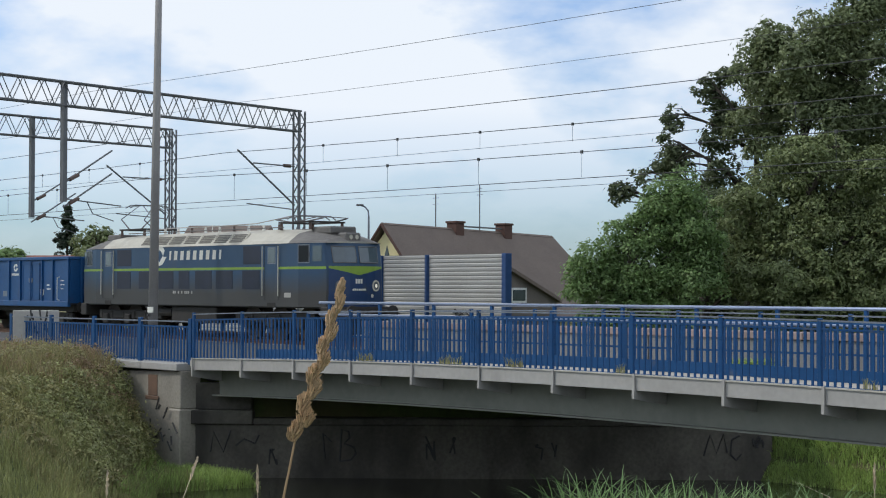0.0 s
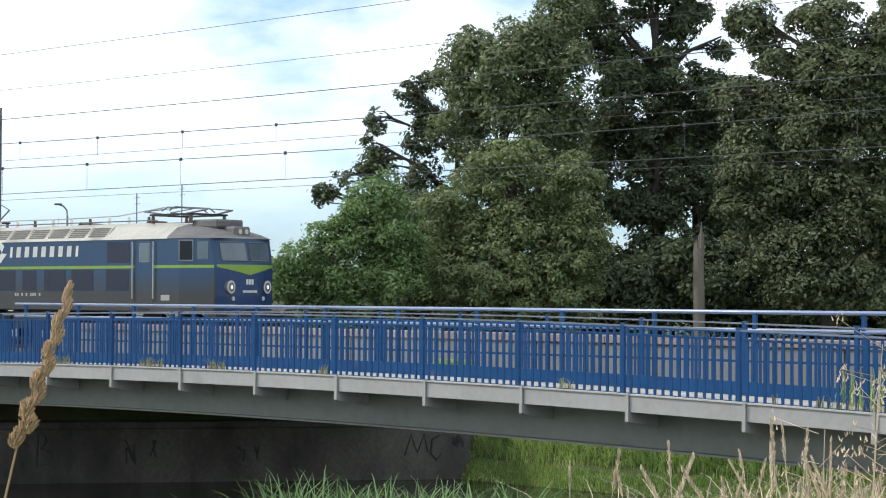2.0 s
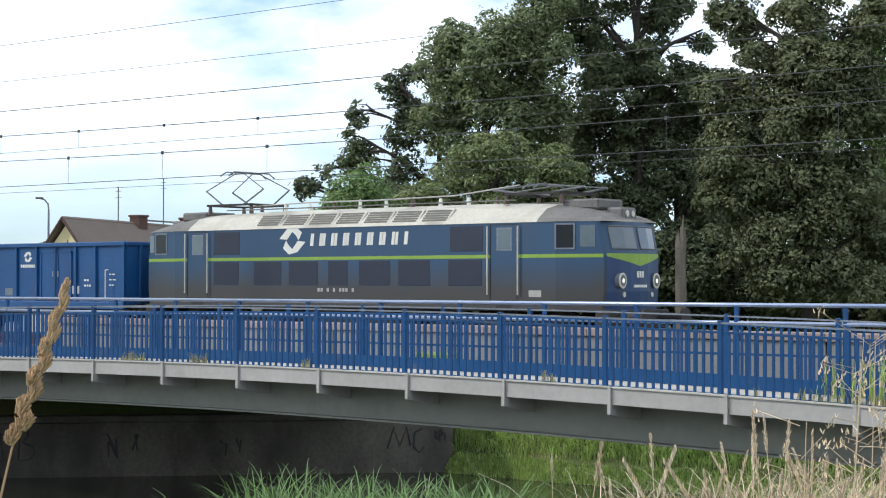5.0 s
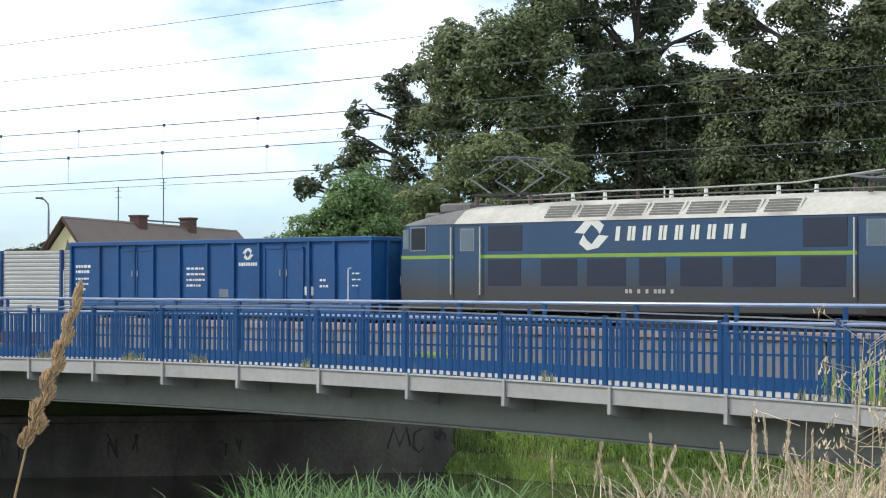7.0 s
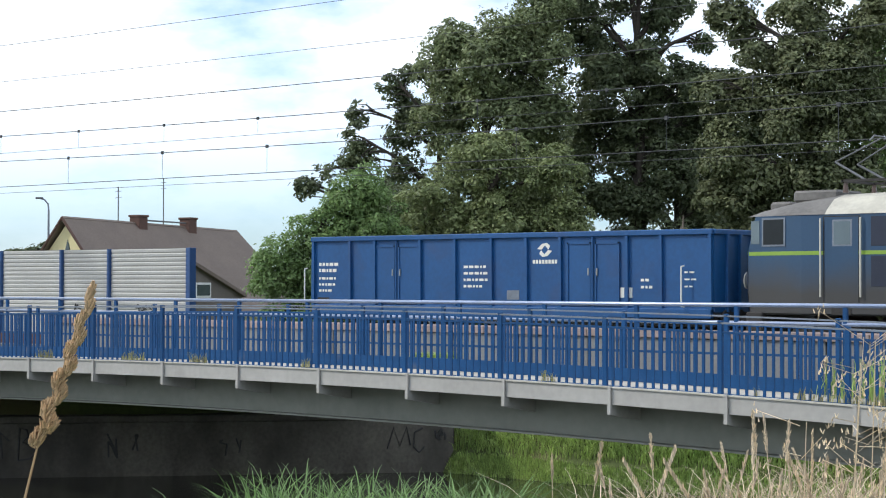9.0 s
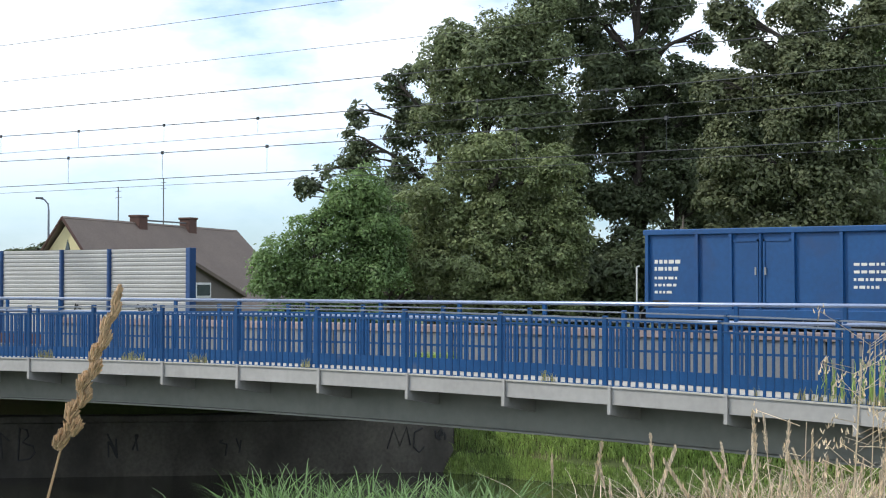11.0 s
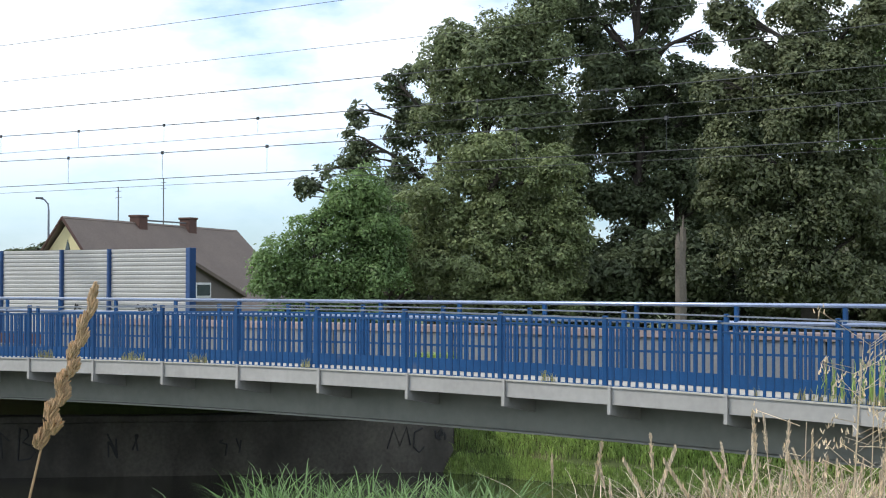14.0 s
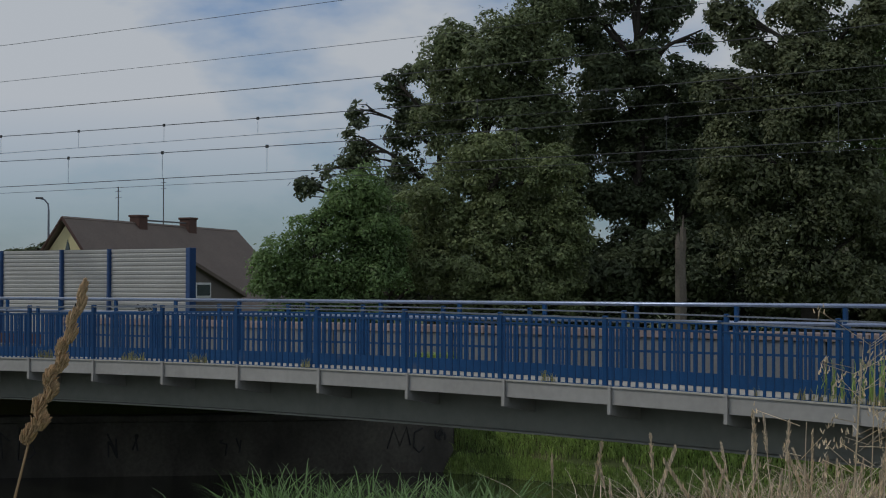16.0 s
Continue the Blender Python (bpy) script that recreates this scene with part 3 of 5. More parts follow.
def glyph_bars(root, x0, x1, z0, z1, n, y=-1.5, stroke=0.06):
    """Plain slanted shapes that stand for a word mark, no characters."""
    step = (x1 - x0) / n
    for i in range(n):
        a, b = x0 + i * step, x0 + i * step + step * 0.78
        for x in (a, b):
            bm = B(x - stroke / 2, x + stroke / 2, y - 0.008, y + 0.002, z0, z1)
            for v in bm.verts:
                v.co.x += (v.co.z - z0) * 0.12
            part("lettering_bar", bm, M_LOGO, root)


def emblem(root, cx, cz, r, y=-1.5, name="emblem"):
    """Two curved arrow shapes round a lozenge."""
    bm = bmesh.new()
    for s in (1, -1):
        poly = [(-1.3, 0.12), (-0.5, 0.85), (0.35, 1.0), (0.95, 0.55), (0.62, 0.0), (0.42, 0.3), (0.0, 0.62), (-0.55, 0.05)]
        lo = [bm.verts.new((cx + s * p * r, y - 0.008, cz + s * q * r)) for p, q in poly]
        hi = [bm.verts.new((cx + s * p * r, y + 0.002, cz + s * q * r)) for p, q in poly]
        bm.faces.new(lo), bm.faces.new(hi[::-1])
        for i in range(8):
            bm.faces.new((lo[i], hi[i], hi[(i + 1) % 8], lo[(i + 1) % 8]))
    return part(name, bm, M_LOGO, root)


def wheelset(root, x, r, y_out=0.78):
    """One axle with two flanged wheels; it turns about its own axle."""
    bm = bmesh.new()
    rod(bm, (0, -0.72, 0), (0, 0.72, 0), 0.08, n=10)
    for s in (-1, 1):
        rod(bm, (0, s * 0.69, 0), (0, s * 0.82, 0), r, n=28)
        rod(bm, (0, s * 0.665, 0), (0, s * 0.70, 0), r + 0.03, n=28)
        for k in range(6):
            a = k * math.pi / 3
            rod(bm, (math.cos(a) * r * 0.45, s * 0.82, math.sin(a) * r * 0.45), (math.cos(a) * r * 0.45, s * 0.835, math.sin(a) * r * 0.45), 0.07, n=8)
    w = part("wheelset", bm, M_WHEEL, root)
    w.location = (x, 0, r)
    w["turn_radius"] = r
    return w


def bogie(root, x, axles, r, width=1.05):
    xs = [x + a for a in axles]
    bm = bmesh.new()
    for s in (-1, 1):
        y0, y1 = sorted((s * (width - 0.09), s * (width + 0.09)))
        box(bm, xs[0] - 0.75, xs[-1] + 0.75, y0, y1, r + 0.02, r + 0.36, bevel=0.03)
        for a in xs:
            y2, y3 = sorted((s * (width - 0.02), s * (width + 0.2)))
            box(bm, a - 0.2, a + 0.2, y2, y3, r - 0.2, r + 0.2, bevel=0.04)
            for k in (-0.42, 0.42):
                rod(bm, (a + k, s * (width + 0.05), r - 0.1), (a + k, s * (width + 0.05), r + 0.3), 0.09, n=8)
    box(bm, x - 0.35, x + 0.35, -width, width, r + 0.05, r + 0.34)
    part("bogie_frame", bm, M_BLACK, root)
    return [wheelset(root, a, r) for a in xs]


def pantograph(root, x, raised, face):
    """Diamond collector on its insulated frame; face: the way its knee points."""
    z = 4.1
    bm = bmesh.new()
    for y in (-0.75, 0.75):
        box(bm, x - 0.95, x + 0.95, y - 0.03, y + 0.03, z + 0.12, z + 0.18)
    for k in (-0.95, 0.95):
        box(bm, x + k - 0.03, x + k + 0.03, -0.78, 0.78, z + 0.12, z + 0.18)
    base = part("pantograph", bm, M_BLACK, root)
    for sx in (-0.9, 0.9):
        for y in (-0.7, 0.7):
            part("insulator", R((x + sx, y, z - 0.12), (x + sx, y, z + 0.12), 0.07, 0.05), M_INSUL, base)
    h = 1.02 if raised else 0.26
    knee = 0.62 if raised else 0.17
    for y in (-0.6, 0.6):
        for s in (-1, 1):
            wide = 1.25 if raised else 1.5
            part("arm", R((x + s * 0.45, y, z + 0.16), (x + s * wide, y * 0.9, z + 0.16 + knee * 0.72), 0.028, n=6), M_MAST, base)
            part("upper_arm", R((x + s * wide, y * 0.9, z + 0.16 + knee * 0.72), (x + s * 0.14, y * 0.55, z + 0.12 + h), 0.018, n=6), M_MAST, base)
    for s in (-0.18, 0.18):
        part("collector_strip", tube([(x + s, -0.95, z + h), (x + s, -0.72, z + h + 0.13), (x + s, 0.72, z + h + 0.13), (x + s, 0.95, z + h)], 0.022, n=6), M_MAST, base)


def build_loco():
    root = empty("locomotive", pose(LOCO_X, TRACK_Y, RAIL_Z), "blue and dark electric locomotive with a green stripe, dirty below", "locomotive")
    body = build_body(root)
    # dark floor and ends close the shell
    part("floor_pan", B(-8.6, 8.6, -1.44, 1.44, 1.18, 1.30), M_BLACK, root)
    side_plate(root, "green_stripe", -8.66, 8.66, 2.55, 2.64, M_GREEN, out=0.006)
    for a, b in ((-5.47, -4.4), (-3.75, -2.62), (-2.31, -1.15), (-0.75, 0.01), (0.43, 1.59), (1.88, 3.02), (3.66, 4.8)):
        side_plate(root, "louvre_panel", a, b, 1.84, 2.52, M_PANEL, out=0.008)
        for s in (-1, 1):
            for k in range(9):
                y0, y1 = sorted((s * 1.507, s * 1.512))
                part("louvre_slat", B(a + 0.05, b - 0.05, y0, y1, 1.90 + k * 0.067, 1.925 + k * 0.067), M_PANEL, root)
    for a, b in ((-5.47, -4.35), (3.72, 4.84)):
        side_plate(root, "upper_panel", a, b, 2.74, 3.40, M_PANEL, out=0.007)
    for a, b in ((-6.62, -5.77), (5.10, 5.96)):
        for s in (-1, 1):
            y0, y1 = sorted((s * 1.49, s * 1.508))
            door = part("cab_door", B(a, b, y0, y1, 1.45, 3.40, bevel=0.005), M_LOCO, root)
            y2, y3 = sorted((s * 1.506, s * 1.514))
            part("door_window", B(a + 0.24, b - 0.2, y2, y3, 2.78, 3.30, bevel=0.003), M_CABGLASS, door)
            part("window_frame", B(a + 0.20, b - 0.16, *sorted((s * 1.505, s * 1.511)), 2.74, 3.34, bevel=0.002), M_GALV, door)
            for q in ((a - 0.025, a - 0.002, 1.45, 3.42), (b + 0.002, b + 0.025, 1.45, 3.42), (a, b, 3.402, 3.42)):
                part("door_seal", B(q[0], q[1], y0, y1, q[2], q[3]), M_BLACK, door)
            for x in (a - 0.07, b + 0.07):
                part("grab_rail", R((x, s * 1.56, 1.6), (x, s * 1.56, 3.38), 0.022, n=6), M_LAMPGLASS, door, "pale grab rail")
            part("door_step", B(a + 0.18, b - 0.18, *sorted((s * 1.38, s * 1.512)), 1.20, 1.36), M_BLACK, door)
    for a, b in ((-8.25, -7.68), (7.22, 7.76)):
        for s in (-1, 1):
            y0, y1 = sorted((s * 1.49, s * 1.511))
            win = part("cab_side_window", B(a, b, y0, y1, 2.80, 3.38, bevel=0.004), M_SIDEGLASS, root, "dark cab side window")
            bm = bmesh.new()
            y2, y3 = sorted((s * 1.5, s * 1.516))
            for q in ((a - 0.04, a, 2.76, 3.42), (b, b + 0.04, 2.76, 3.42), (a, b, 2.76, 2.80), (a, b, 3.38, 3.42)):
                box(bm, q[0], q[1], y2, y3, q[2], q[3])
            part("window_frame", bm, M_GALV, win)
    for x0, x1 in ((7.95, 8.42),):
        side_plate(root, "quarter_window", x0, x1, 2.82, 3.36, M_CABGLASS, out=0.009)
    side_plate(root, "quarter_window", -8.60, -8.36, 2.82, 3.36, M_CABGLASS, out=0.009)
    # ends: windscreens, headlamps, buffers, chevron
    for e in (-1, 1):
        for y0, y1 in ((-1.22, -0.10), (0.10, 1.22)):
            bm = bmesh.new()
            pts = [(y0, 2.78), (y0 + (y1 - y0) * 0.5, 2.78), (y1, 2.78), (y1, 3.34), (y0 + (y1 - y0) * 0.5, 3.34), (y0, 3.34)]
            vs = [bm.verts.new((on_end(y, z, e) + e * 0.012, y, z)) for y, z in pts]
            vb = [bm.verts.new((on_end(y, z, e) - e * 0.02, y, z)) for y, z in pts]
            bm.faces.new(vs), bm.faces.new(vb[::-1])
            for i in range(6):
                bm.faces.new((vs[i], vs[(i + 1) % 6], vb[(i + 1) % 6], vb[i]))
            scr = part("windscreen", bm, M_CABGLASS, root, "grey-blue windscreen")
            loop = []
            for (ya, za, yb, zb) in ((y0, 2.78, y1, 2.78), (y1, 2.78, y1, 3.34), (y1, 3.34, y0, 3.34), (y0, 3.34, y0, 2.78)):
                loop += [(ya + (yb - ya) * k / 4, za + (zb - za) * k / 4) for k in range(4)]
            loop.append(loop[0])
            part("screen_gasket", tube([(on_end(y, z, e) + e * 0.008, y, z) for y, z in loop], 0.022, n=6), M_MAST, scr)
        for y in (-0.98, 0.98):
            x = on_end(y, 1.97, e)
            lamp = part("headlamp", R((x - e * 0.1, y, 1.97), (x + e * 0.10, y, 1.97), 0.20, 0.185, n=20), M_MAST, root)
            part("lamp_ring", R((x + e * 0.08, y, 1.97), (x + e * 0.112, y, 1.97), 0.20, n=20), M_LAMPGLASS, lamp)
            part("lamp_bowl", R((x + e * 0.11, y, 1.97), (x + e * 0.118, y, 1.97), 0.145, n=18), M_MAST, lamp, "grey reflector bowl")
            part("lamp_lens", R((x + e * 0.116, y, 1.97), (x + e * 0.127, y, 1.97), 0.06, n=16), M_LIT if e > 0 else M_GLASS, lamp, "lit headlamp" if e > 0 else "unlit lamp")
            part("marker_lamp", R((x + e * 0.02, y * 0.82, 1.62), (x + e * 0.06, y * 0.82, 1.62), 0.07, n=12), M_LAMPGLASS, root)
            part("buffer_shank", R((e * 8.7, y * 0.9, 1.05), (e * 9.5, y * 0.9, 1.05), 0.1, n=10), M_BLACK, root)
            part("buffer_head", R((e * 9.5, y * 0.9, 1.05), (e * 9.56, y * 0.9, 1.05), 0.24, n=20), M_BLACK, root)
        part("top_lamp_box", B(*sorted((e * 8.05, e * 8.62)), -0.40, 0.40, 3.5, 3.84, bevel=0.06), M_ROOFGREY, root)
        for y in (-0.16, 0.16):
            part("top_lamp", R((e * 8.6, y, 3.68), (e * 8.65, y, 3.68), 0.085, n=14), M_LAMPGLASS, root)
        # dark blue apron below a green chevron
        zs = (1.24, 1.7, 2.15)
        yy = (-1.44, -1.0, -0.5, 0, 0.5, 1.0, 1.44)
        bm = bmesh.new()
        bm2 = bmesh.new()
        top = [2.58 - 0.24 * (1 - abs(y) / 1.44) for y in yy]
        for i in range(6):
            cols = []
            for j in (i, i + 1):
                cols.append([(yy[j], z) for z in (*zs, top[j])])
            for r in range(3):
                q = [cols[0][r], cols[1][r], cols[1][r + 1], cols[0][r + 1]]
                bm.faces.new([bm.verts.new((on_end(y, z, e) + e * 0.008, y, z)) for y, z in q])
            q = [(yy[i], top[i]), (yy[i + 1], top[i + 1]), (yy[i + 1], 2.655), (yy[i], 2.655)]
            bm2.faces.new([bm2.verts.new((on_end(y, z, e) + e * 0.010, y, z)) for y, z in q])
        for b in (bm, bm2):
            bmesh.ops.remove_doubles(b, verts=b.verts, dist=0.001)
            bmesh.ops.solidify(b, geom=b.faces[:], thickness=0.004)
        part("apron", bm, M_LOCOFRONT, root, "dark blue lower front")
        part("chevron", bm2, M_GREEN, root)
        part("buffer_beam", B(*sorted((e * 8.3, e * 8.75)), -1.35, 1.35, 0.75, 1.24, bevel=0.03), M_BLACK, root)
        part("snowplough", prism([(-1.3, 0.25), (1.3, 0.25), (1.2, 0.72), (-1.2, 0.72)], "x", e * 8.55, e * 8.62), M_BLACK, root)
        part("coupling_hook", R((e * 8.6, 0, 1.0), (e * 9.2, 0, 1.0), 0.07, n=8), M_BLACK, root)
        for k in range(3):
            z = 2.05
            part("front_mark", B(*sorted((on_end(0, z, e) + e * 0.004, on_end(0, z, e) + e * 0.022)), -0.2 + k * 0.14, -0.1 + k * 0.14, z, z + 0.16), M_LOGO, root)
        for k in range(7):
            part("front_mark", B(*sorted((on_end(0.3, 1.85, e) - 0.02, on_end(0.1, 1.85, e) + e * 0.02)), -0.36 + k * 0.11, -0.28 + k * 0.11, 1.80, 1.87), M_LOGO, root)
    # word mark, emblem and number bars
    emblem(root, -2.17, 3.12, 0.40, name="emblem")
    glyph_bars(root, -1.40, 2.25, 2.95, 3.30, 8, stroke=0.125)
    for i in range(12):
        if i not in (2, 4, 6, 10):
            part("number_bar", B(-1.16 + i * 0.12, -1.08 + i * 0.12, -1.508, -1.498, 1.66, 1.76), M_FASCIA, root)
    part("notice_plate", B(6.35, 6.75, -1.508, -1.498, 1.55, 1.72), M_FASCIA, root)
    # roof: louvred hatches on the slope, walkway, cables, insulators, resistor boxes
    for s in (-1, 1):
        for i in range(7):
            x0 = -3.75 + i * 1.06
            f = prism([(s * 1.47, 3.52), (s * 1.12, 3.90), (s * 1.08, 3.88), (s * 1.43, 3.50)], "x", x0, x0 + 0.97)
            hatch = part("roof_hatch", f, M_CREAM, root)
            bm = bmesh.new()
            for k in range(5):
                u = 0.14 + k * 0.17
                yb, zb = 1.475 - 0.35 * u, 3.525 + 0.38 * u
                box(bm, x0 + 0.06, x0 + 0.91, *sorted((s * (yb - 0.005), s * (yb + 0.012))), zb - 0.03, zb + 0.03)
            part("hatch_louvre", bm, M_HATCH, hatch)
    for y in (-0.95, 0.95):
        part("roof_rail", R((-5.5, y, 4.07), (5.5, y, 4.07), 0.018, n=6), M_ROOFGREY, root)
    for i in range(10):
        x = -4.5 + i * 1.0
        part("roof_insulator", R((x, -0.45, 4.02), (x, -0.45, 4.22), 0.06, 0.045), M_LOGO if i % 3 else M_INSUL, root)
    part("roof_cable", tube([(-5.0, -0.45, 4.2), (-2.5, -0.45, 4.25), (0.0, -0.45, 4.24), (3.0, -0.45, 4.28), (5.2, -0.4, 4.5)], 0.02), M_FASCIA, root)
    for x0, x1 in ((-7.9, -6.75), (6.75, 7.95)):
        part("roof_box", B(x0, x1, -0.62, 0.62, 3.80, 4.07, bevel=0.05), M_ROOFGREY, root)
    part("horn", R((7.3, -0.5, 3.98), (7.8, -0.5, 3.96), 0.06, 0.11, n=10), M_ROOFGREY, root)
    part("radio_aerial", R((-1.2, 0.3, 4.0), (-1.2, 0.3, 4.35), 0.02), M_LOGO, root)
    pantograph(root, -5.6, True, 1)
    pantograph(root, 5.9, False, -1)
    # underframe
    part("battery_box", B(-1.6, 1.6, -1.30, 1.30, 0.55, 1.18, bevel=0.04), M_BLACK, root)
    part("air_tank", R((-2.6, -1.1, 0.95), (-1.7, -1.1, 0.95), 0.18, n=14), M_BLACK, root)
    sets = bogie(root, -5.15, (-1.75, 0, 1.75), 0.625) + bogie(root, 5.15, (-1.75, 0, 1.75), 0.625)
    return root, sets


def build_wagon():
    root = empty("freight_wagon", pose(WAGON_X, TRACK_Y, RAIL_Z), "blue open-top freight wagon with ribbed sides", "freight wagon")
    L = 6.57
    for s in (-1, 1):
        y0, y1 = sorted((s * 1.40, s * 1.44))
        side = part("side_wall", B(-L, L, y0, y1, 1.22, 3.18), M_WAGON, root)
        y2, y3 = sorted((s * 1.37, s * 1.52))
        part("top_rim", B(-L - 0.05, L + 0.05, y2, y3, 3.06, 3.20, bevel=0.02), M_WAGON, side)
        part("bottom_sill", B(-L, L, y2, y3, 1.06, 1.30, bevel=0.02), M_WAGON, side)
        for x in (-L + 0.03, -5.13, -4.2, -2.55, -1.33, -0.1, 1.05, 2.13, 4.16, 5.15, L - 0.03):
            y4, y5 = sorted((s * 1.438, s * 1.515))
            part("rib", prism([(x - 0.055, 1.28), (x + 0.055, 1.28), (x + 0.04, 3.07), (x - 0.04, 3.07)], "y", y4, y5), M_WAGON, side)
        for xc in (-3.4, 3.14):
            for k in (-1, 1):
                a, b = sorted((xc + k * 0.06, xc + k * 0.80))
                y6, y7 = sorted((s * 1.436, s * 1.462))
                door = part("door", B(a, b, y6, y7, 1.34, 2.93, bevel=0.008), M_WAGON, root)
                bm = bmesh.new()
                y8, y9 = sorted((s * 1.46, s * 1.485))
                for q in ((a, a + 0.05, 1.34, 2.93), (b - 0.05, b, 1.34, 2.93), (a, b, 2.88, 2.93), (a, b, 1.34, 1.39)):
                    box(bm, q[0], q[1], y8, y9, q[2], q[3])
                part("door_frame", bm, M_WAGON, door)
                part("latch", R((xc + k * 0.13, s * 1.49, 2.10), (xc + k * 0.13, s * 1.49, 2.28), 0.022, n=6), M_FASCIA, door)
            part("lock_bar", R((xc, s * 1.49, 1.2), (xc, s * 1.49, 3.06), 0.03, n=8), M_WAGON, root)
    for e in (-1, 1):
        end = part("end_wall", B(*sorted((e * L, e * (L + 0.05))), -1.42, 1.42, 1.22, 3.16), M_WAGON, root)
        for y in (-0.9, -0.3, 0.3, 0.9):
            part("rib", B(*sorted((e * (L + 0.05), e * (L + 0.13))), y - 0.05, y + 0.05, 1.22, 3.1, bevel=0.01), M_WAGON, end)
        part("top_rim", B(*sorted((e * (L - 0.03), e * (L + 0.12))), -1.46, 1.46, 3.065, 3.195, bevel=0.02), M_WAGON, end)
        for y in (-0.88, 0.88):
            part("buffer_shank", R((e * 6.5, y, 1.05), (e * 6.98, y, 1.05), 0.1, n=10), M_BLACK, root)
            part("buffer_head", R((e * 6.98, y, 1.05), (e * 7.02, y, 1.05), 0.23, n=18), M_BLACK, root)
        bm = bmesh.new()
        x = e * (L - 0.75) if e > 0 else e * (L + 0.18)
        for a, b in (((x, -1.50, 1.34), (x, -1.62, 1.36)), ((x, -1.62, 1.36), (x, -1.62, 2.30)), ((x, -1.62, 2.30), (x, -1.50, 2.32))):
            rod(bm, a, b, 0.02, n=6)
        part("grab_rail", bm, M_LOGO, root, "white grab rail")
    part("floor", B(-L, L, -1.40, 1.40, 1.16, 1.24), M_WAGONIN, root)
    part("sole_bar", B(-6.5, 6.5, -1.2, -1.05, 0.86, 1.12), M_BLACK, root)
    part("sole_bar", B(-6.5, 6.5, 1.05, 1.2, 0.86, 1.12), M_BLACK, root)
    part("brake_cylinder", R((-0.9, -0.5, 0.75), (-0.2, -0.5, 0.75), 0.18, n=12), M_BLACK, root)
    wheel_rim = bmesh.new()
    for k in range(14):
        a, b = 2 * math.pi * k / 14, 2 * math.pi * (k + 1) / 14
        rod(wheel_rim, (-2.2 + 0.2 * math.cos(a), -1.32, 0.98 + 0.2 * math.sin(a)), (-2.2 + 0.2 * math.cos(b), -1.32, 0.98 + 0.2 * math.sin(b)), 0.014, n=5)
    part("hand_brake_wheel", wheel_rim, M_FASCIA, root)
    # stencilled marks become bars
    rnd = random.Random(3)

    def bars(x0, z0, rows, w, h=0.065):
        for r in range(rows):
            x = x0
            while x < x0 + w * rnd.uniform(0.75, 1.0):
                wd = rnd.choice((0.06, 0.09, 0.14))
                part("stencil_bar", B(x, x + wd, -1.446, -1.438, z0 - r * 0.17, z0 - r * 0.17 + h), M_LOGO, root)
                x += wd + 0.045
    bars(-1.05, 2.30, 4, 0.8)
    bars(-6.35, 2.38, 2, 0.7, 0.09)
    bars(-6.35, 2.0, 3, 0.6)
    bars(4.55, 1.95, 2, 0.25)
    bars(5.8, 2.15, 3, 0.3, 0.04)
    part("notice_plate", B(3.95, 4.3, -1.448, -1.438, 1.55, 1.80), M_LOGO, root)
    part("notice_plate", B(0.4, 0.8, -1.448, -1.438, 1.48, 1.72), M_GALV, root)
    part("chalk_board", B(-6.4, -5.95, -1.448, -1.438, 1.32, 1.50), M_BLACK, root)
    emblem(root, 1.62, 2.75, 0.18, y=-1.44)
    for i in range(8):
        part("lettering_bar", B(1.24 + i * 0.1, 1.31 + i * 0.1, -1.448, -1.438, 2.40, 2.50), M_LOGO, root)
    sets = []
    for x in (-4.5, 4.5):
        sets += bogie(root, x, (-0.9, 0.9), 0.46, 1.0)
    return root, sets


loco, loco_sets = build_loco()
wagon, wagon_sets = build_wagon()


# ---- noise screen and house ----
def build_screen():
    root = empty("noise_screen", Matrix.Identity(4), "silver corrugated noise screen between blue steel posts", "noise barrier")
    y = 46.0
    posts = [-75.2, -71.2, -67.2, -63.2, -59.16, -56.17, -51.46]
    for i, x in enumerate(posts):
        w = 0.12 if x > -52 else 0.06
        part("post", B(x - w, x + w, y - 0.16, y + 0.16, 2.2, 5.86, bevel=0.01), M_SCREENPOST, root)
    for a, b in zip(posts, posts[1:]):
        prof = []
        h = 0.17
        for k in range(20):
            z = 2.45 + k * h
            prof += [(y - 0.03, z), (y - 0.05, z + h * 0.22), (y - 0.05, z + h * 0.72), (y - 0.03, z + h * 0.94)]
        prof += [(y - 0.045, 2.45 + 20 * h), (y + 0.05, 2.45 + 20 * h), (y + 0.05, 2.45)]
        part("corrugated_panel", prism(prof, "x", a + 0.1, b - 0.1), M_SILVER, root)
        part("plinth_board", B(a + 0.1, b - 0.1, y - 0.07, y + 0.05, 2.1, 2.448), M_PARAPET, root)
    bm = bmesh.new()
    rnd = random.Random(8)
    for x0 in (-58.4, -54.6, -54.0):
        for k in range(5):
            a = (x0 + rnd.uniform(0, 0.7), y - 0.068, 3.3 + rnd.uniform(0, 0.4))
            b = (x0 + rnd.uniform(0, 0.7), y - 0.068, 3.3 + rnd.uniform(0, 0.4))
            rod(bm, a, b, 0.025, n=5)
    part("spray_scribble", bm, M_GRAFF, root, "black sprayed scribble")


build_screen()


def place_grid(ob, gx, gz, z, turn=0.0):
    x, y = site(gx, gz)
    ob.matrix_basis = pose(x, y, z, 0, 0, 40.26 + turn)


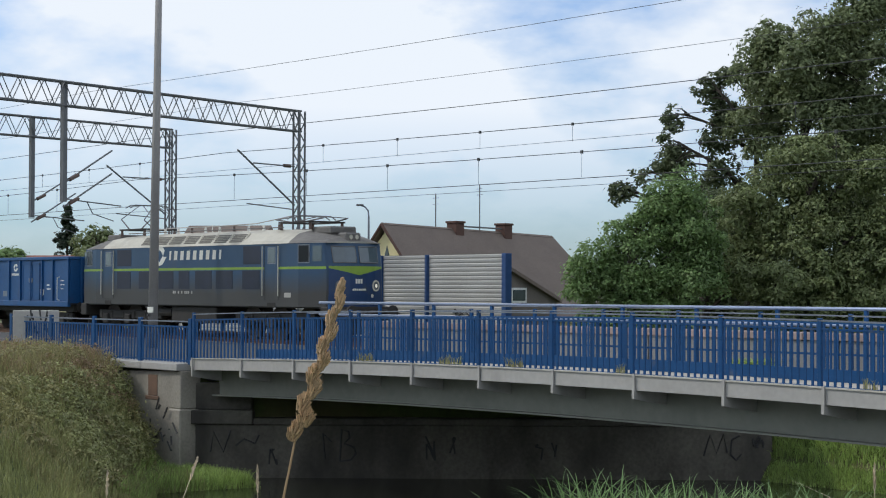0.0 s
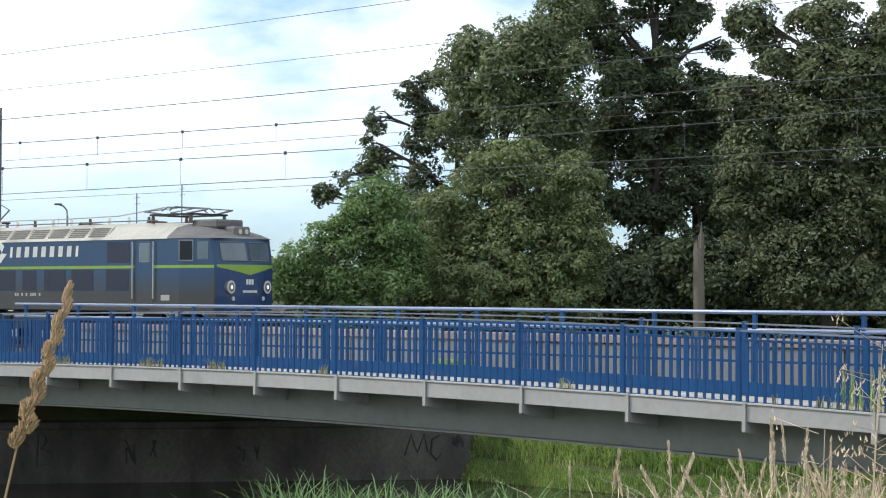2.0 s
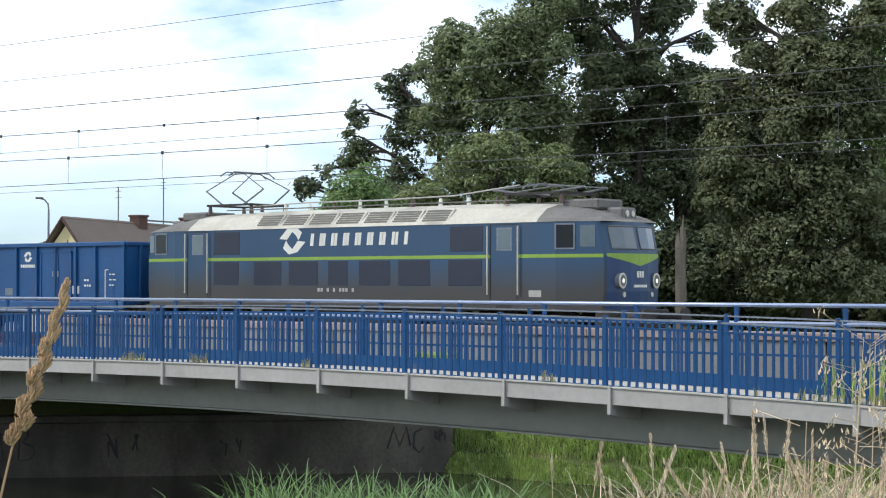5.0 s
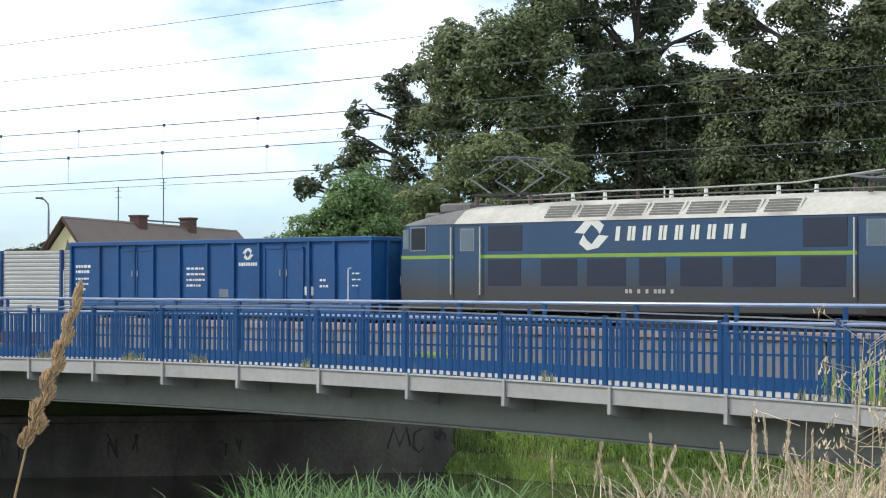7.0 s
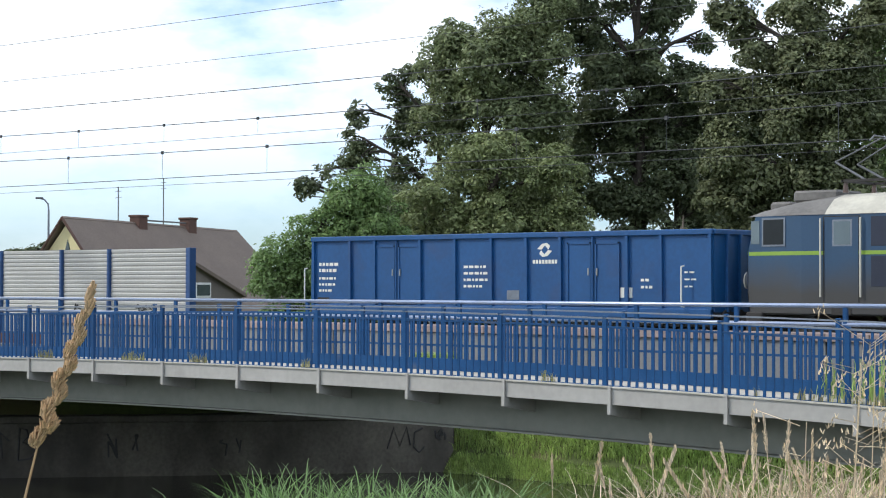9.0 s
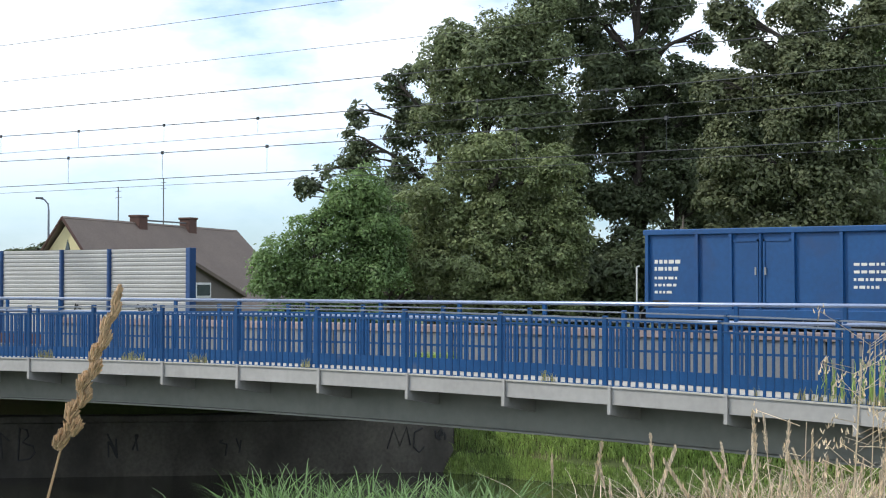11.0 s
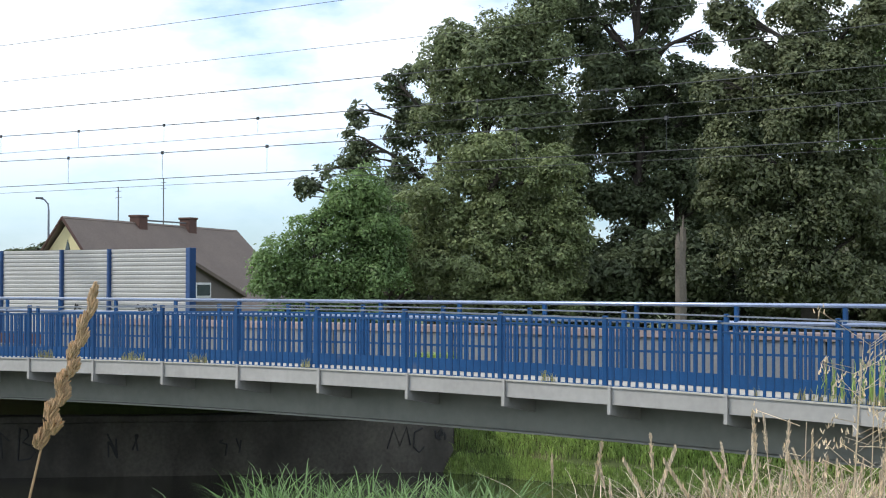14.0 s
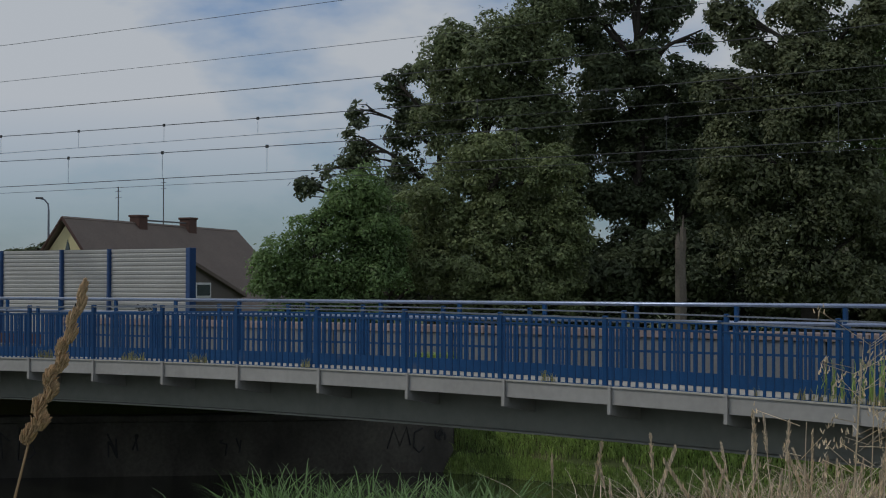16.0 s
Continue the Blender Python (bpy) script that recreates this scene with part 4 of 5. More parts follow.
def build_house():
    """Local: x along the ridge, -y to the front; the ridge end on the gable side at x = 0."""
    root = empty("house", Matrix.Identity(4), "house with a steep brown roof and a yellow rendered gable", "house")
    zr, L = 5.53, 13.5
    prof = [(0.0, zr), (1.25, zr - 1.5), (2.7, zr - 3.3), (3.9, zr - 4.5)]
    for s in (-1, 1):
        bm = bmesh.new()
        left = [bm.verts.new((-0.25, s * w, z)) for w, z in prof]
        right = [bm.verts.new((x, s * w, z - d)) for (w, z), x, d in zip(prof, (L - 0.2, L + 0.25, L + 0.3, L + 0.3), (0.3, 0.25, 0.1, 0))]
        for i in range(3):
            bm.faces.new((left[i], right[i], right[i + 1], left[i + 1]))
        bmesh.ops.recalc_face_normals(bm, faces=bm.faces)
        bmesh.ops.solidify(bm, geom=bm.faces[:], thickness=0.14)
        part("roof_slope", bm, M_ROOF, root)
    gable = [(-3.3, -0.6), (3.3, -0.6), (3.3, zr - 4.3), (2.5, zr - 3.42), (1.1, zr - 1.68), (0, zr - 0.42), (-1.1, zr - 1.68), (-2.5, zr - 3.42), (-3.3, zr - 4.3)]
    part("gable_wall", prism(gable, "x", 0.0, 0.25), M_YELLOW, root)
    part("gable_wall", prism([(y, z - 0.25) for y, z in gable], "x", L - 0.4, L - 0.15), M_YELLOW, root)
    part("front_wall", B(0.25, L - 0.42, -3.3, -3.1, -0.6, 1.0), M_YELLOW, root)
    part("gable_vent", prism([(-0.3, zr - 1.62), (0.0, zr - 1.62), (-0.15, zr - 1.1)], "x", -0.04, 0.02), M_GLASS, root)
    for s in (-1, 1):
        part("verge_board", R((-0.25, 0, zr - 0.08), (-0.25, s * 1.25, zr - 1.6), 0.07, n=6), M_BRICK, root)
    for x in (4.95, 8.85):
        c = part("chimney", B(x, x + 0.62, -0.32, 0.32, zr - 0.7, zr + 0.12, bevel=0.02), M_BRICK, root)
        part("chimney_cap", B(x - 0.05, x + 0.67, -0.37, 0.37, zr + 0.122, zr + 0.23, bevel=0.02), M_BRICK, c)
    part("roof_ladder", R((5.55, -0.1, zr - 0.02), (8.85, -0.1, zr - 0.06), 0.04, n=6), M_MAST, root)
    for x, h in ((3.85, 1.55), (7.3, 2.15)):
        a = part("aerial", R((x, 0.1, zr - 0.4), (x, 0.1, zr + h), 0.03, n=6), M_MAST, root)
        for k in range(2):
            part("aerial_rod", R((x - 0.22, 0.1, zr + h - 0.25 - k * 0.3), (x + 0.22, 0.1, zr + h - 0.2 - k * 0.3), 0.012, n=5), M_MAST, a)
    # low front wing with a white window
    part("wing_roof", prism([(0.9, 3.75), (5.8, 1.9), (5.75, 1.75), (0.9, 3.58)], "y", -6.2, -2.4), M_ROOF, root)
    part("wing_wall", prism([(1.0, -0.6), (5.6, -0.6), (5.6, 1.8), (1.0, 3.54)], "y", -6.0, -2.5), M_SHED, root)
    w = part("window", B(2.0, 3.15, -6.06, -5.995, 1.75, 2.45), M_WHITE, root, "white framed window")
    part("pane", B(2.1, 3.05, -6.075, -6.055, 1.85, 2.35), M_GLASS, w)
    place_grid(root, -17.56, 84.0, 2.1, 60.0)


build_house()


def build_far_roof(gx, gz, z, L, h, material, label, turn=0.0):
    root = empty("house", Matrix.Identity(4), label, "house")
    part("roof", prism([(-3.6, 2.6), (0, 2.6 + h), (3.6, 2.6), (3.4, 2.5), (-3.4, 2.5)], "x", -L / 2, L / 2), material, root)
    part("wall", B(-L / 2 + 0.3, L / 2 - 0.3, -3.1, 3.1, -0.5, 2.5), M_YELLOW, root)
    place_grid(root, gx, gz, z, turn)


build_far_roof(-46.2, 112.0, 2.5, 5.5, 1.5, M_REDTILE, "house with a low red tiled roof")
build_far_roof(-27.6, 92.0, 3.3, 4.5, 1.9, M_ROOF, "house with a dark brown roof beside the track")
build_far_roof(-24.3, 88.0, 1.4, 6.0, 2.4, M_ROOF, "small brown-roofed house behind the screen", 70)


def street_lamp(gx, gz, z0, h, side, label):
    root = empty("street_lamp", Matrix.Identity(4), label, "street lamp", "street lamps")
    part("pole", R((0, 0, 0), (0, 0, h - 0.5), 0.08, 0.05), M_GALV, root)
    part("arm", tube([(0, 0, h - 0.5), (side * 0.03, 0, h - 0.2), (side * 0.2, 0, h), (side * 0.45, 0, h + 0.1)], 0.045), M_GALV, root)
    part("lantern", B(*sorted((side * 0.28, side * 0.66)), -0.1, 0.1, h + 0.05, h + 0.15, bevel=0.03), M_MAST, root)
    place_grid(root, gx, gz, z0)


street_lamp(-20.1, 92.0, 2.4, 6.35, -1, "grey street lamp with a bent arm")
street_lamp(-44.6, 120.0, 2.4, 5.6, -1, "grey street lamp far down the street")


# ---- masts and wires ----
def lattice(root, name, a, b, w, h, up, bays, r=0.035):
    """A lattice girder from a to b: four chords, zig-zag bracing on the two broad sides."""
    a, b, up = Vector(a), Vector(b), Vector(up)
    d = (b - a).normalized()
    side = d.cross(up).normalized()
    for s in (-1, 1):
        for t in (-1, 1):
            o = side * s * w / 2 + up * t * h / 2
            part(name + "_chord", R(a + o, b + o, r, n=5), M_MAST, root)
    for s in (-1, 1):
        pts = [a.lerp(b, i / bays) + side * s * w / 2 + up * ((1 if i % 2 else -1) * h / 2)
               for i in range(bays + 1)]
        part(name + "_bracing", tube(pts, r * 0.68, n=4), M_MAST, root)


def gantry(x, y0, y1, z, hang, label, skew):
    root = empty("catenary_gantry", pose(x, y1, 0, 0, 0, skew) @ pose(-x, -y1, 0), label, "gantry", "gantries over the tracks")
    lattice(root, "beam", (x, y0, z), (x, y1, z), 0.28, 0.9, (0, 0, 1), 42, 0.045)
    for y in (y0, y1):
        lattice(root, "column", (x, y, 2.2), (x, y, z + 0.45), 0.42, 0.3, (1, 0, 0), 22, 0.05)
    for y in hang:
        m = part("drop_post", B(x - 0.09, x + 0.09, y - 0.10, y + 0.10, z - 4.1, z + 0.5), M_MAST, root)
        for z0, z1, dy in ((z - 4.3, z - 2.9, 2.5), (z - 3.4, z - 2.0, 2.5)):
            part("cantilever", R((x, y, z0), (x, y + dy, z1), 0.035, n=6), M_MAST, m)
            part("insulator", R((x, y + 0.3, z0 + 0.15), (x, y + 0.75, z0 + 0.36), 0.08, n=8), M_INSUL, m)
        part("steady_arm", R((x, y + 0.2, z - 4.0), (x, y + 3.0, z - 4.15), 0.025, n=6), M_MAST, m)
        part("register_arm", tube([(x, y + 1.2, z - 4.05), (x, y + 1.5, z - 4.5), (x, y + 2.6, z - 4.75)], 0.02), M_MAST, m)
    m = part("brace", R((x, y1 - 0.3, z - 3.7), (x, y1 - 4.0, z - 1.5), 0.045, n=6), M_MAST, root)
    part("bracket_tube", R((x, y1 - 0.3, z - 2.0), (x, y1 - 3.0, z - 2.0), 0.03, n=6), M_MAST, root)
    part("steady_arm", R((x, y1 - 0.3, z - 3.9), (x, y1 - 3.4, z - 3.75), 0.025, n=6), M_MAST, root)
    part("insulator", R((x, y1 - 0.6, z - 2.0), (x, y1 - 1.0, z - 2.0), 0.08, n=8), M_INSUL, root)


gantry(-65.2, 24.5, 46.0, 11.85, (32.27,), "lattice steel catenary gantry spanning the tracks", 14.4)
gantry(-76.0, 24.5, 46.0, 11.75, (37.7,), "second lattice steel catenary gantry further down the line", 10.5)


def wire(y, z0, sag, label, name="overhead_wire", r=0.012, droppers=None, span=62.0, x0=-189.5):
    """One wire over five spans between supports; droppers: height of the wire below that it carries."""
    root = empty(name, Matrix.Identity(4), label, "wire", "overhead wires")
    pts = []
    for k in range(5):
        for i in range(12):
            f = i / 12
            pts.append((x0 + (k + f) * span, y, z0 - 4 * sag * f * (1 - f)))
    part("strand", tube(pts, r, n=5), M_WIRE, root)
    if droppers:
        for k in range(1, 4):
            for i in range(1, 12):
                f = (i + 0.5) / 13
                part("dropper", R((x0 + (k + f) * span, y, z0 - 4 * sag * f * (1 - f)), (x0 + (k + f) * span, y, droppers), 0.008, n=4), M_WIRE, root)
                part("clamp", B(x0 + (k + f) * span - 0.04, x0 + (k + f) * span + 0.04, y - 0.03, y + 0.03, z0 - 4 * sag * f * (1 - f) - 0.05, z0 - 4 * sag * f * (1 - f) + 0.05), M_WIRE, root)
    return root


wire(38.14, 7.88, 0.03, "dark contact wire over the near track", r=0.012)
wire(38.14, 8.98, 0.34, "dark messenger wire with droppers over the near track", r=0.012, droppers=7.88)
wire(42.34, 8.0, 0.03, "thin contact wire over the far track", r=0.008)
wire(42.34, 10.3, 0.25, "dark messenger wire with droppers over the far track", r=0.014, droppers=9.5)
wire(42.34, 9.55, 0.03, "thin auxiliary wire over the far track", r=0.008)
wire(38.14, 10.65, 0.22, "dark feeder wire above the near track", r=0.012)
wire(42.34, 12.4, 0.2, "thin feeder wire above the far track", r=0.008)
wire(36.0, 12.5, 0.2, "high feeder wire along the line", r=0.008)


def build_pole():
    root = empty("lamp_pole", pose(-48.09, 28.5, 2.5), "tall tapered grey concrete pole with sprayed marks at its foot", "pole")
    part("shaft", R((0, 0, -0.1), (0.30, 0, 13.5), 0.155, 0.09, n=16), M_POLE, root, smooth=True)
    bm = bmesh.new()
    for k in range(5):
        box(bm, -0.14 + (k % 3) * 0.06, -0.05 + (k % 3) * 0.06, -0.2, -0.17, 0.9 + k * 0.12, 0.95 + k * 0.12)
    part("sprayed_mark", bm, M_GRAFF, root)
    part("sign_plate", B(0.12, 0.42, -0.25, -0.22, 1.25, 1.42), M_LOGO, root)


build_pole()


def build_low_wall():
    root = empty("cabinet_block", pose(*site(-19.4, 46.5), 2.5, 0, 0, 40.26), "pale concrete block covered in black sprayed scribbles", "concrete block")
    part("block", B(-0.55, 0.55, -0.3, 0.3, 0, 1.38, bevel=0.02), M_FASCIA, root)
    bm = bmesh.new()
    rnd = random.Random(2)
    for k in range(16):
        a = (rnd.uniform(-0.5, 0.5), -0.305, rnd.uniform(0.45, 1.3))
        b = (a[0] + rnd.uniform(-0.12, 0.12), -0.305, a[2] + rnd.uniform(-0.3, 0.3))
        rod(bm, a, b, 0.022, n=5)
    part("spray_scribble", bm, M_GRAFF, root)


build_low_wall()


# ---- trees ----
def leaf_mesh(name, centres, radii, count, size, material, parent, seed, label="", flat=0.75, outward=None):
    """Many single leaves on the skins of loose clumps: kites of four corners, one mesh."""
    rng = np.random.default_rng(seed)
    centres, radii = np.asarray(centres, float), np.asarray(radii, float)
    share = radii ** 2 / (radii ** 2).sum()
    idx = rng.choice(len(centres), count, p=share)
    v = rng.normal(size=(count, 3))
    v /= np.linalg.norm(v, axis=1)[:, None]
    v += np.array([0, 0, 0.35])
    if outward is not None:
        v += np.asarray(outward, float)[idx] * 0.45
    v /= np.linalg.norm(v, axis=1)[:, None]
    reach = np.where(rng.random(count) < 0.08, rng.uniform(1.0, 1.6, count), rng.uniform(0.72, 1.04, count))
    pos = centres[idx] + v * (radii[idx] * reach)[:, None] * np.array([1, 1, flat])
    out = v * 0.75 + rng.normal(scale=0.42, size=(count, 3)) + np.array([0, 0, 0.5])
    out /= np.linalg.norm(out, axis=1)[:, None]
    t = np.cross(out, rng.normal(size=(count, 3)))
    t /= np.linalg.norm(t, axis=1)[:, None] + 1e-9
    s = np.cross(out, t)
    sz = size * rng.uniform(0.6, 1.35, count)[:, None]
    quad = np.stack([pos - t * sz, pos + s * sz * 0.5 + out * sz * 0.12, pos + t * sz, pos - s * sz * 0.5 + out * sz * 0.12], 1).reshape(-1, 3)
    me = bpy.data.meshes.new(name)
    me.vertices.add(count * 4)
    me.vertices.foreach_set("co", quad.ravel())
    me.loops.add(count * 4)
    me.loops.foreach_set("vertex_index", np.arange(count * 4))
    me.polygons.add(count)
    me.polygons.foreach_set("loop_start", np.arange(count) * 4)
    me.materials.append(material)
    me.update(calc_edges=True)
    return part(name, me, material, parent, label)


def build_tree(gx, gz, z0, h, lobe_list, leaves, size, material, seed, label, trunk=0.25, lean=0.0, clump=0.5, density=1.0, category="tree", gaps=-0.25):
    """lobe_list: (x, y, z, rx, ry, rz) ellipsoids of the crown in local metres, filled with loose clumps."""
    rnd = random.Random(seed)
    root = empty("tree" if category == "tree" else "bush", Matrix.Identity(4), label, category, "trees behind the track")
    pts = [(0, 0, -0.2)]
    n = 7
    for i in range(1, n + 1):
        pts.append((lean * i / n + rnd.uniform(-0.1, 0.1), rnd.uniform(-0.08, 0.08), h * 0.85 * i / n))
    part("trunk", tube(pts, trunk, n=10, taper=trunk * 0.25), M_BARK, root, smooth=True)
    centres, radii, outward = [], [], []
    for bx, by, bz, rx, ry, rz in lobe_list:
        area = 4 * math.pi * ((rx * ry) ** 1.6 / 3 + (rx * rz) ** 1.6 / 3 + (ry * rz) ** 1.6 / 3) ** (1 / 1.6)
        k = max(6, int(area / clump ** 2 * 0.75 * density))
        mine = []
        for i in range(int(k * 1.6)):
            v = Vector((rnd.gauss(0, 1), rnd.gauss(0, 1), rnd.gauss(0.15, 1))).normalized()
            skin = i < k
            f = rnd.uniform(0.78, 1.08) * (0.92 + 0.3 * noise.noise((v.x * 1.6 + seed, v.y * 1.6, v.z * 1.6))) if skin else rnd.uniform(0.2, 0.7)
            c = (bx + v.x * rx * f, by + v.y * ry * f, bz + v.z * rz * f)
            if noise.noise((c[0] * 0.8 + seed * 3.1, c[1] * 0.8, c[2] * 0.8)) < gaps:
                continue
            mine.append(c)
            radii.append(clump * rnd.uniform(0.4, 1.2))
            outward.append(v if skin else Vector((0, 0, 0)))
        if not mine:
            mine = [(bx, by, bz)]
            radii.append(clump)
            outward.append(Vector((0, 0, 1)))
        centres += mine
        z = min(h * 0.75, max(0.8, bz - rz * 0.8 - abs(bx) * 0.4))
        start = Vector((lean * z / h, 0, z))
        end = Vector((bx, by, bz + rz * 0.4))
        mid = start.lerp(end, 0.5) + Vector((rnd.uniform(-0.3, 0.3), rnd.uniform(-0.3, 0.3), 0.3))
        part("limb", tube([start, mid, end], trunk * 0.4, n=6, taper=0.03), M_BARK, root)
        for _ in range(7):
            c = Vector(rnd.choice(mine))
            o = mid.lerp(end, rnd.uniform(0, 1))
            part("branch", tube([o, (o + c) / 2 + Vector((0, 0, 0.12)), c], 0.045, n=5, taper=0.012), M_BARK, root)
    leaf_mesh("crown", centres, radii, leaves, size, material, root, seed, outward=outward)
    place_grid(root, gx, gz, z0)
    return root


def lobes(seed, cx, cz, w, h, n, r, depth=1.4):
    """n ellipsoid lobes scattered in an ellipse."""
    rnd = random.Random(seed)
    out = []
    while len(out) < n:
        a, b = rnd.uniform(-1, 1), rnd.uniform(-1, 1)
        if a * a + b * b < 1:
            k = rnd.uniform(0.7, 1.3) * r
            out.append((cx + a * w, rnd.uniform(-depth, depth), cz + b * h, k * 1.1, k, k * rnd.uniform(0.7, 0.95)))
    return out


# broad lime in front, dense and rounded
LIME = [(-0.1, 0.4, 5.9, 1.45, 1.31, 1.16), (2.2, -0.4, 5.7, 0.97, 0.92, 0.87), (-1.9, 0.5, 4.5, 1.36, 1.26, 1.16), (0.4, 0.3, 4.0, 1.7, 1.65, 1.2), (2.5, -0.2, 4.0, 0.81, 1.09, 1.36),
        (-2.4, -0.1, 2.8, 0.97, 1.07, 1.16), (-0.4, -0.5, 2.4, 2.13, 1.65, 1.16), (1.8, -0.4, 2.4, 1.55, 1.36, 1.16), (0.6, 0.1, 6.7, 0.68, 0.59, 0.5), (0.2, -0.3, 1.2, 2.8, 1.2, 0.8)]
build_tree(1.65, 62.0, 2.5, 7.0, LIME, 76000, 0.075, L_LIME, 11, "dense rounded lime tree with pale green clusters", clump=0.40, density=0.62, gaps=-0.5)
# bright maple at the open end
MAPLE = [(-1.0, 0.0, 2.5, 0.9, 0.97, 1.03), (0.1, 0.3, 3.4, 1.09, 1.06, 1.03), (1.2, 0.5, 4.0, 1.03, 1.08, 1.13), (1.6, -0.1, 5.1, 0.79, 0.72, 0.66), (2.2, 0.2, 3.6, 0.94, 1.13, 1.31),
         (0.1, 0.1, 2.0, 1.6, 1.13, 0.66), (2.0, 0.2, 2.2, 1.13, 1.03, 0.94), (-1.5, -0.2, 2.0, 0.53, 0.5, 0.47), (0.4, -0.2, 1.0, 1.9, 1.0, 0.7)]
build_tree(-4.3, 60.0, 2.5, 4.6, MAPLE, 50000, 0.07, L_BRIGHT, 12, "bright green maple at the edge of the trees", trunk=0.14, clump=0.42, density=0.9, gaps=-0.45)
# sparse oak that reaches out over the house
OAK = [(-4.8, -0.2, 5.6, 0.57, 0.48, 0.39), (-3.6, 0.0, 6.4, 0.83, 0.7, 0.57), (-2.8, -0.2, 7.4, 0.92, 0.81, 0.7), (-2.5, 0.0, 8.6, 0.72, 0.6, 0.48), (-1.4, -0.1, 9.7, 0.66, 0.59, 0.53),
       (-1.0, 0.4, 8.4, 1.2, 1.11, 1.01), (-1.7, 0.1, 6.7, 1.31, 1.15, 0.99), (-0.6, 0.1, 10.2, 0.48, 0.46, 0.44), (-3.6, 0.2, 5.5, 0.88, 0.71, 0.55)]
build_tree(-0.4, 70.0, 2.5, 10.6, OAK, 8200, 0.105, L_DARK, 13, "sparse dark oak with open branches", trunk=0.24, lean=0.3, clump=0.27, gaps=-0.02)
build_tree(-2.0, 66.0, 2.5, 6.6, lobes(3, 0.5, 3.4, 1.9, 2.2, 9, 1.1), 34000, 0.085, L_DARK, 19, "dark leafy tree between the maple and the lime", trunk=0.2, clump=0.36, gaps=-0.4)
# tall trees in the middle
MIDDLE = [(-1.4, 0.2, 11.1, 0.89, 0.87, 0.85), (-1.7, 0.4, 9.8, 0.85, 0.9, 0.96), (-0.2, -0.6, 10.4, 1.28, 1.28, 1.28), (0.9, -0.5, 11.4, 1.02, 1.02, 1.02), (-1.0, 0.6, 8.1, 1.7, 1.49, 1.28),
          (0.9, -0.3, 9.1, 1.7, 1.6, 1.49), (2.1, -0.3, 10.4, 1.06, 1.17, 1.28), (2.3, 0.0, 12.1, 1.06, 1.04, 1.02), (2.1, 0.1, 7.9, 1.28, 1.28, 1.28), (0.5, 0.2, 6.2, 2.2, 1.2, 1.2)]
build_tree(1.6, 68.0, 2.5, 12.0, MIDDLE, 62000, 0.088, L_MIDDLE, 14, "tall leafy tree behind the lime", clump=0.52, density=0.85, gaps=-0.3)
TALL = [(-2.6, 0.4, 12.5, 1.31, 1.2, 1.09), (-1.1, 0.4, 11.7, 1.42, 1.31, 1.2), (0.8, 0.4, 12.5, 1.53, 1.26, 0.99), (2.5, -0.3, 11.6, 0.99, 0.82, 0.66), (-1.5, -0.6, 9.7, 1.31, 1.31, 1.31),
        (0.4, -0.2, 10.1, 1.2, 1.2, 1.2), (-1.7, 0.3, 7.9, 1.31, 1.2, 1.09), (0.8, 0.2, 8.1, 1.53, 1.37, 1.2), (2.7, 0.4, 8.5, 0.99, 0.99, 0.99), (-0.6, 0.3, 6.8, 1.09, 0.93, 0.77),
        (1.3, 0.0, 6.0, 1.09, 1.04, 0.99), (-0.6, 0.0, 3.2, 1.2, 1.09, 0.99), (-0.4, -0.5, 14.3, 2.63, 1.97, 1.31), (-2.6, 0.3, 6.2, 0.88, 0.93, 0.99),
        (2.6, 0.3, 10.0, 1.1, 0.9, 0.6), (1.7, -0.4, 9.2, 1.1, 1.0, 0.8), (0.2, -0.6, 4.8, 1.1, 0.8, 0.9), (2.2, -0.2, 4.6, 1.0, 0.8, 0.8), (-1.3, -0.4, 5.0, 0.8, 0.7, 0.8), (1.0, -0.3, 3.0, 1.3, 0.9, 0.8)]
build_tree(7.55, 70.0, 2.5, 15.5, TALL, 78000, 0.10, L_DARK, 15, "tall dark tree with a straight trunk and gaps in its crown", trunk=0.36, clump=0.46, density=0.9, gaps=-0.07)
build_tree(9.8, 75.0, 2.5, 13.0, lobes(6, 0.2, 5.6, 3.8, 3.8, 17, 1.3), 46000, 0.11, L_DARK, 16, "dark tree deep among the others", trunk=0.28, clump=0.42, gaps=-0.08)
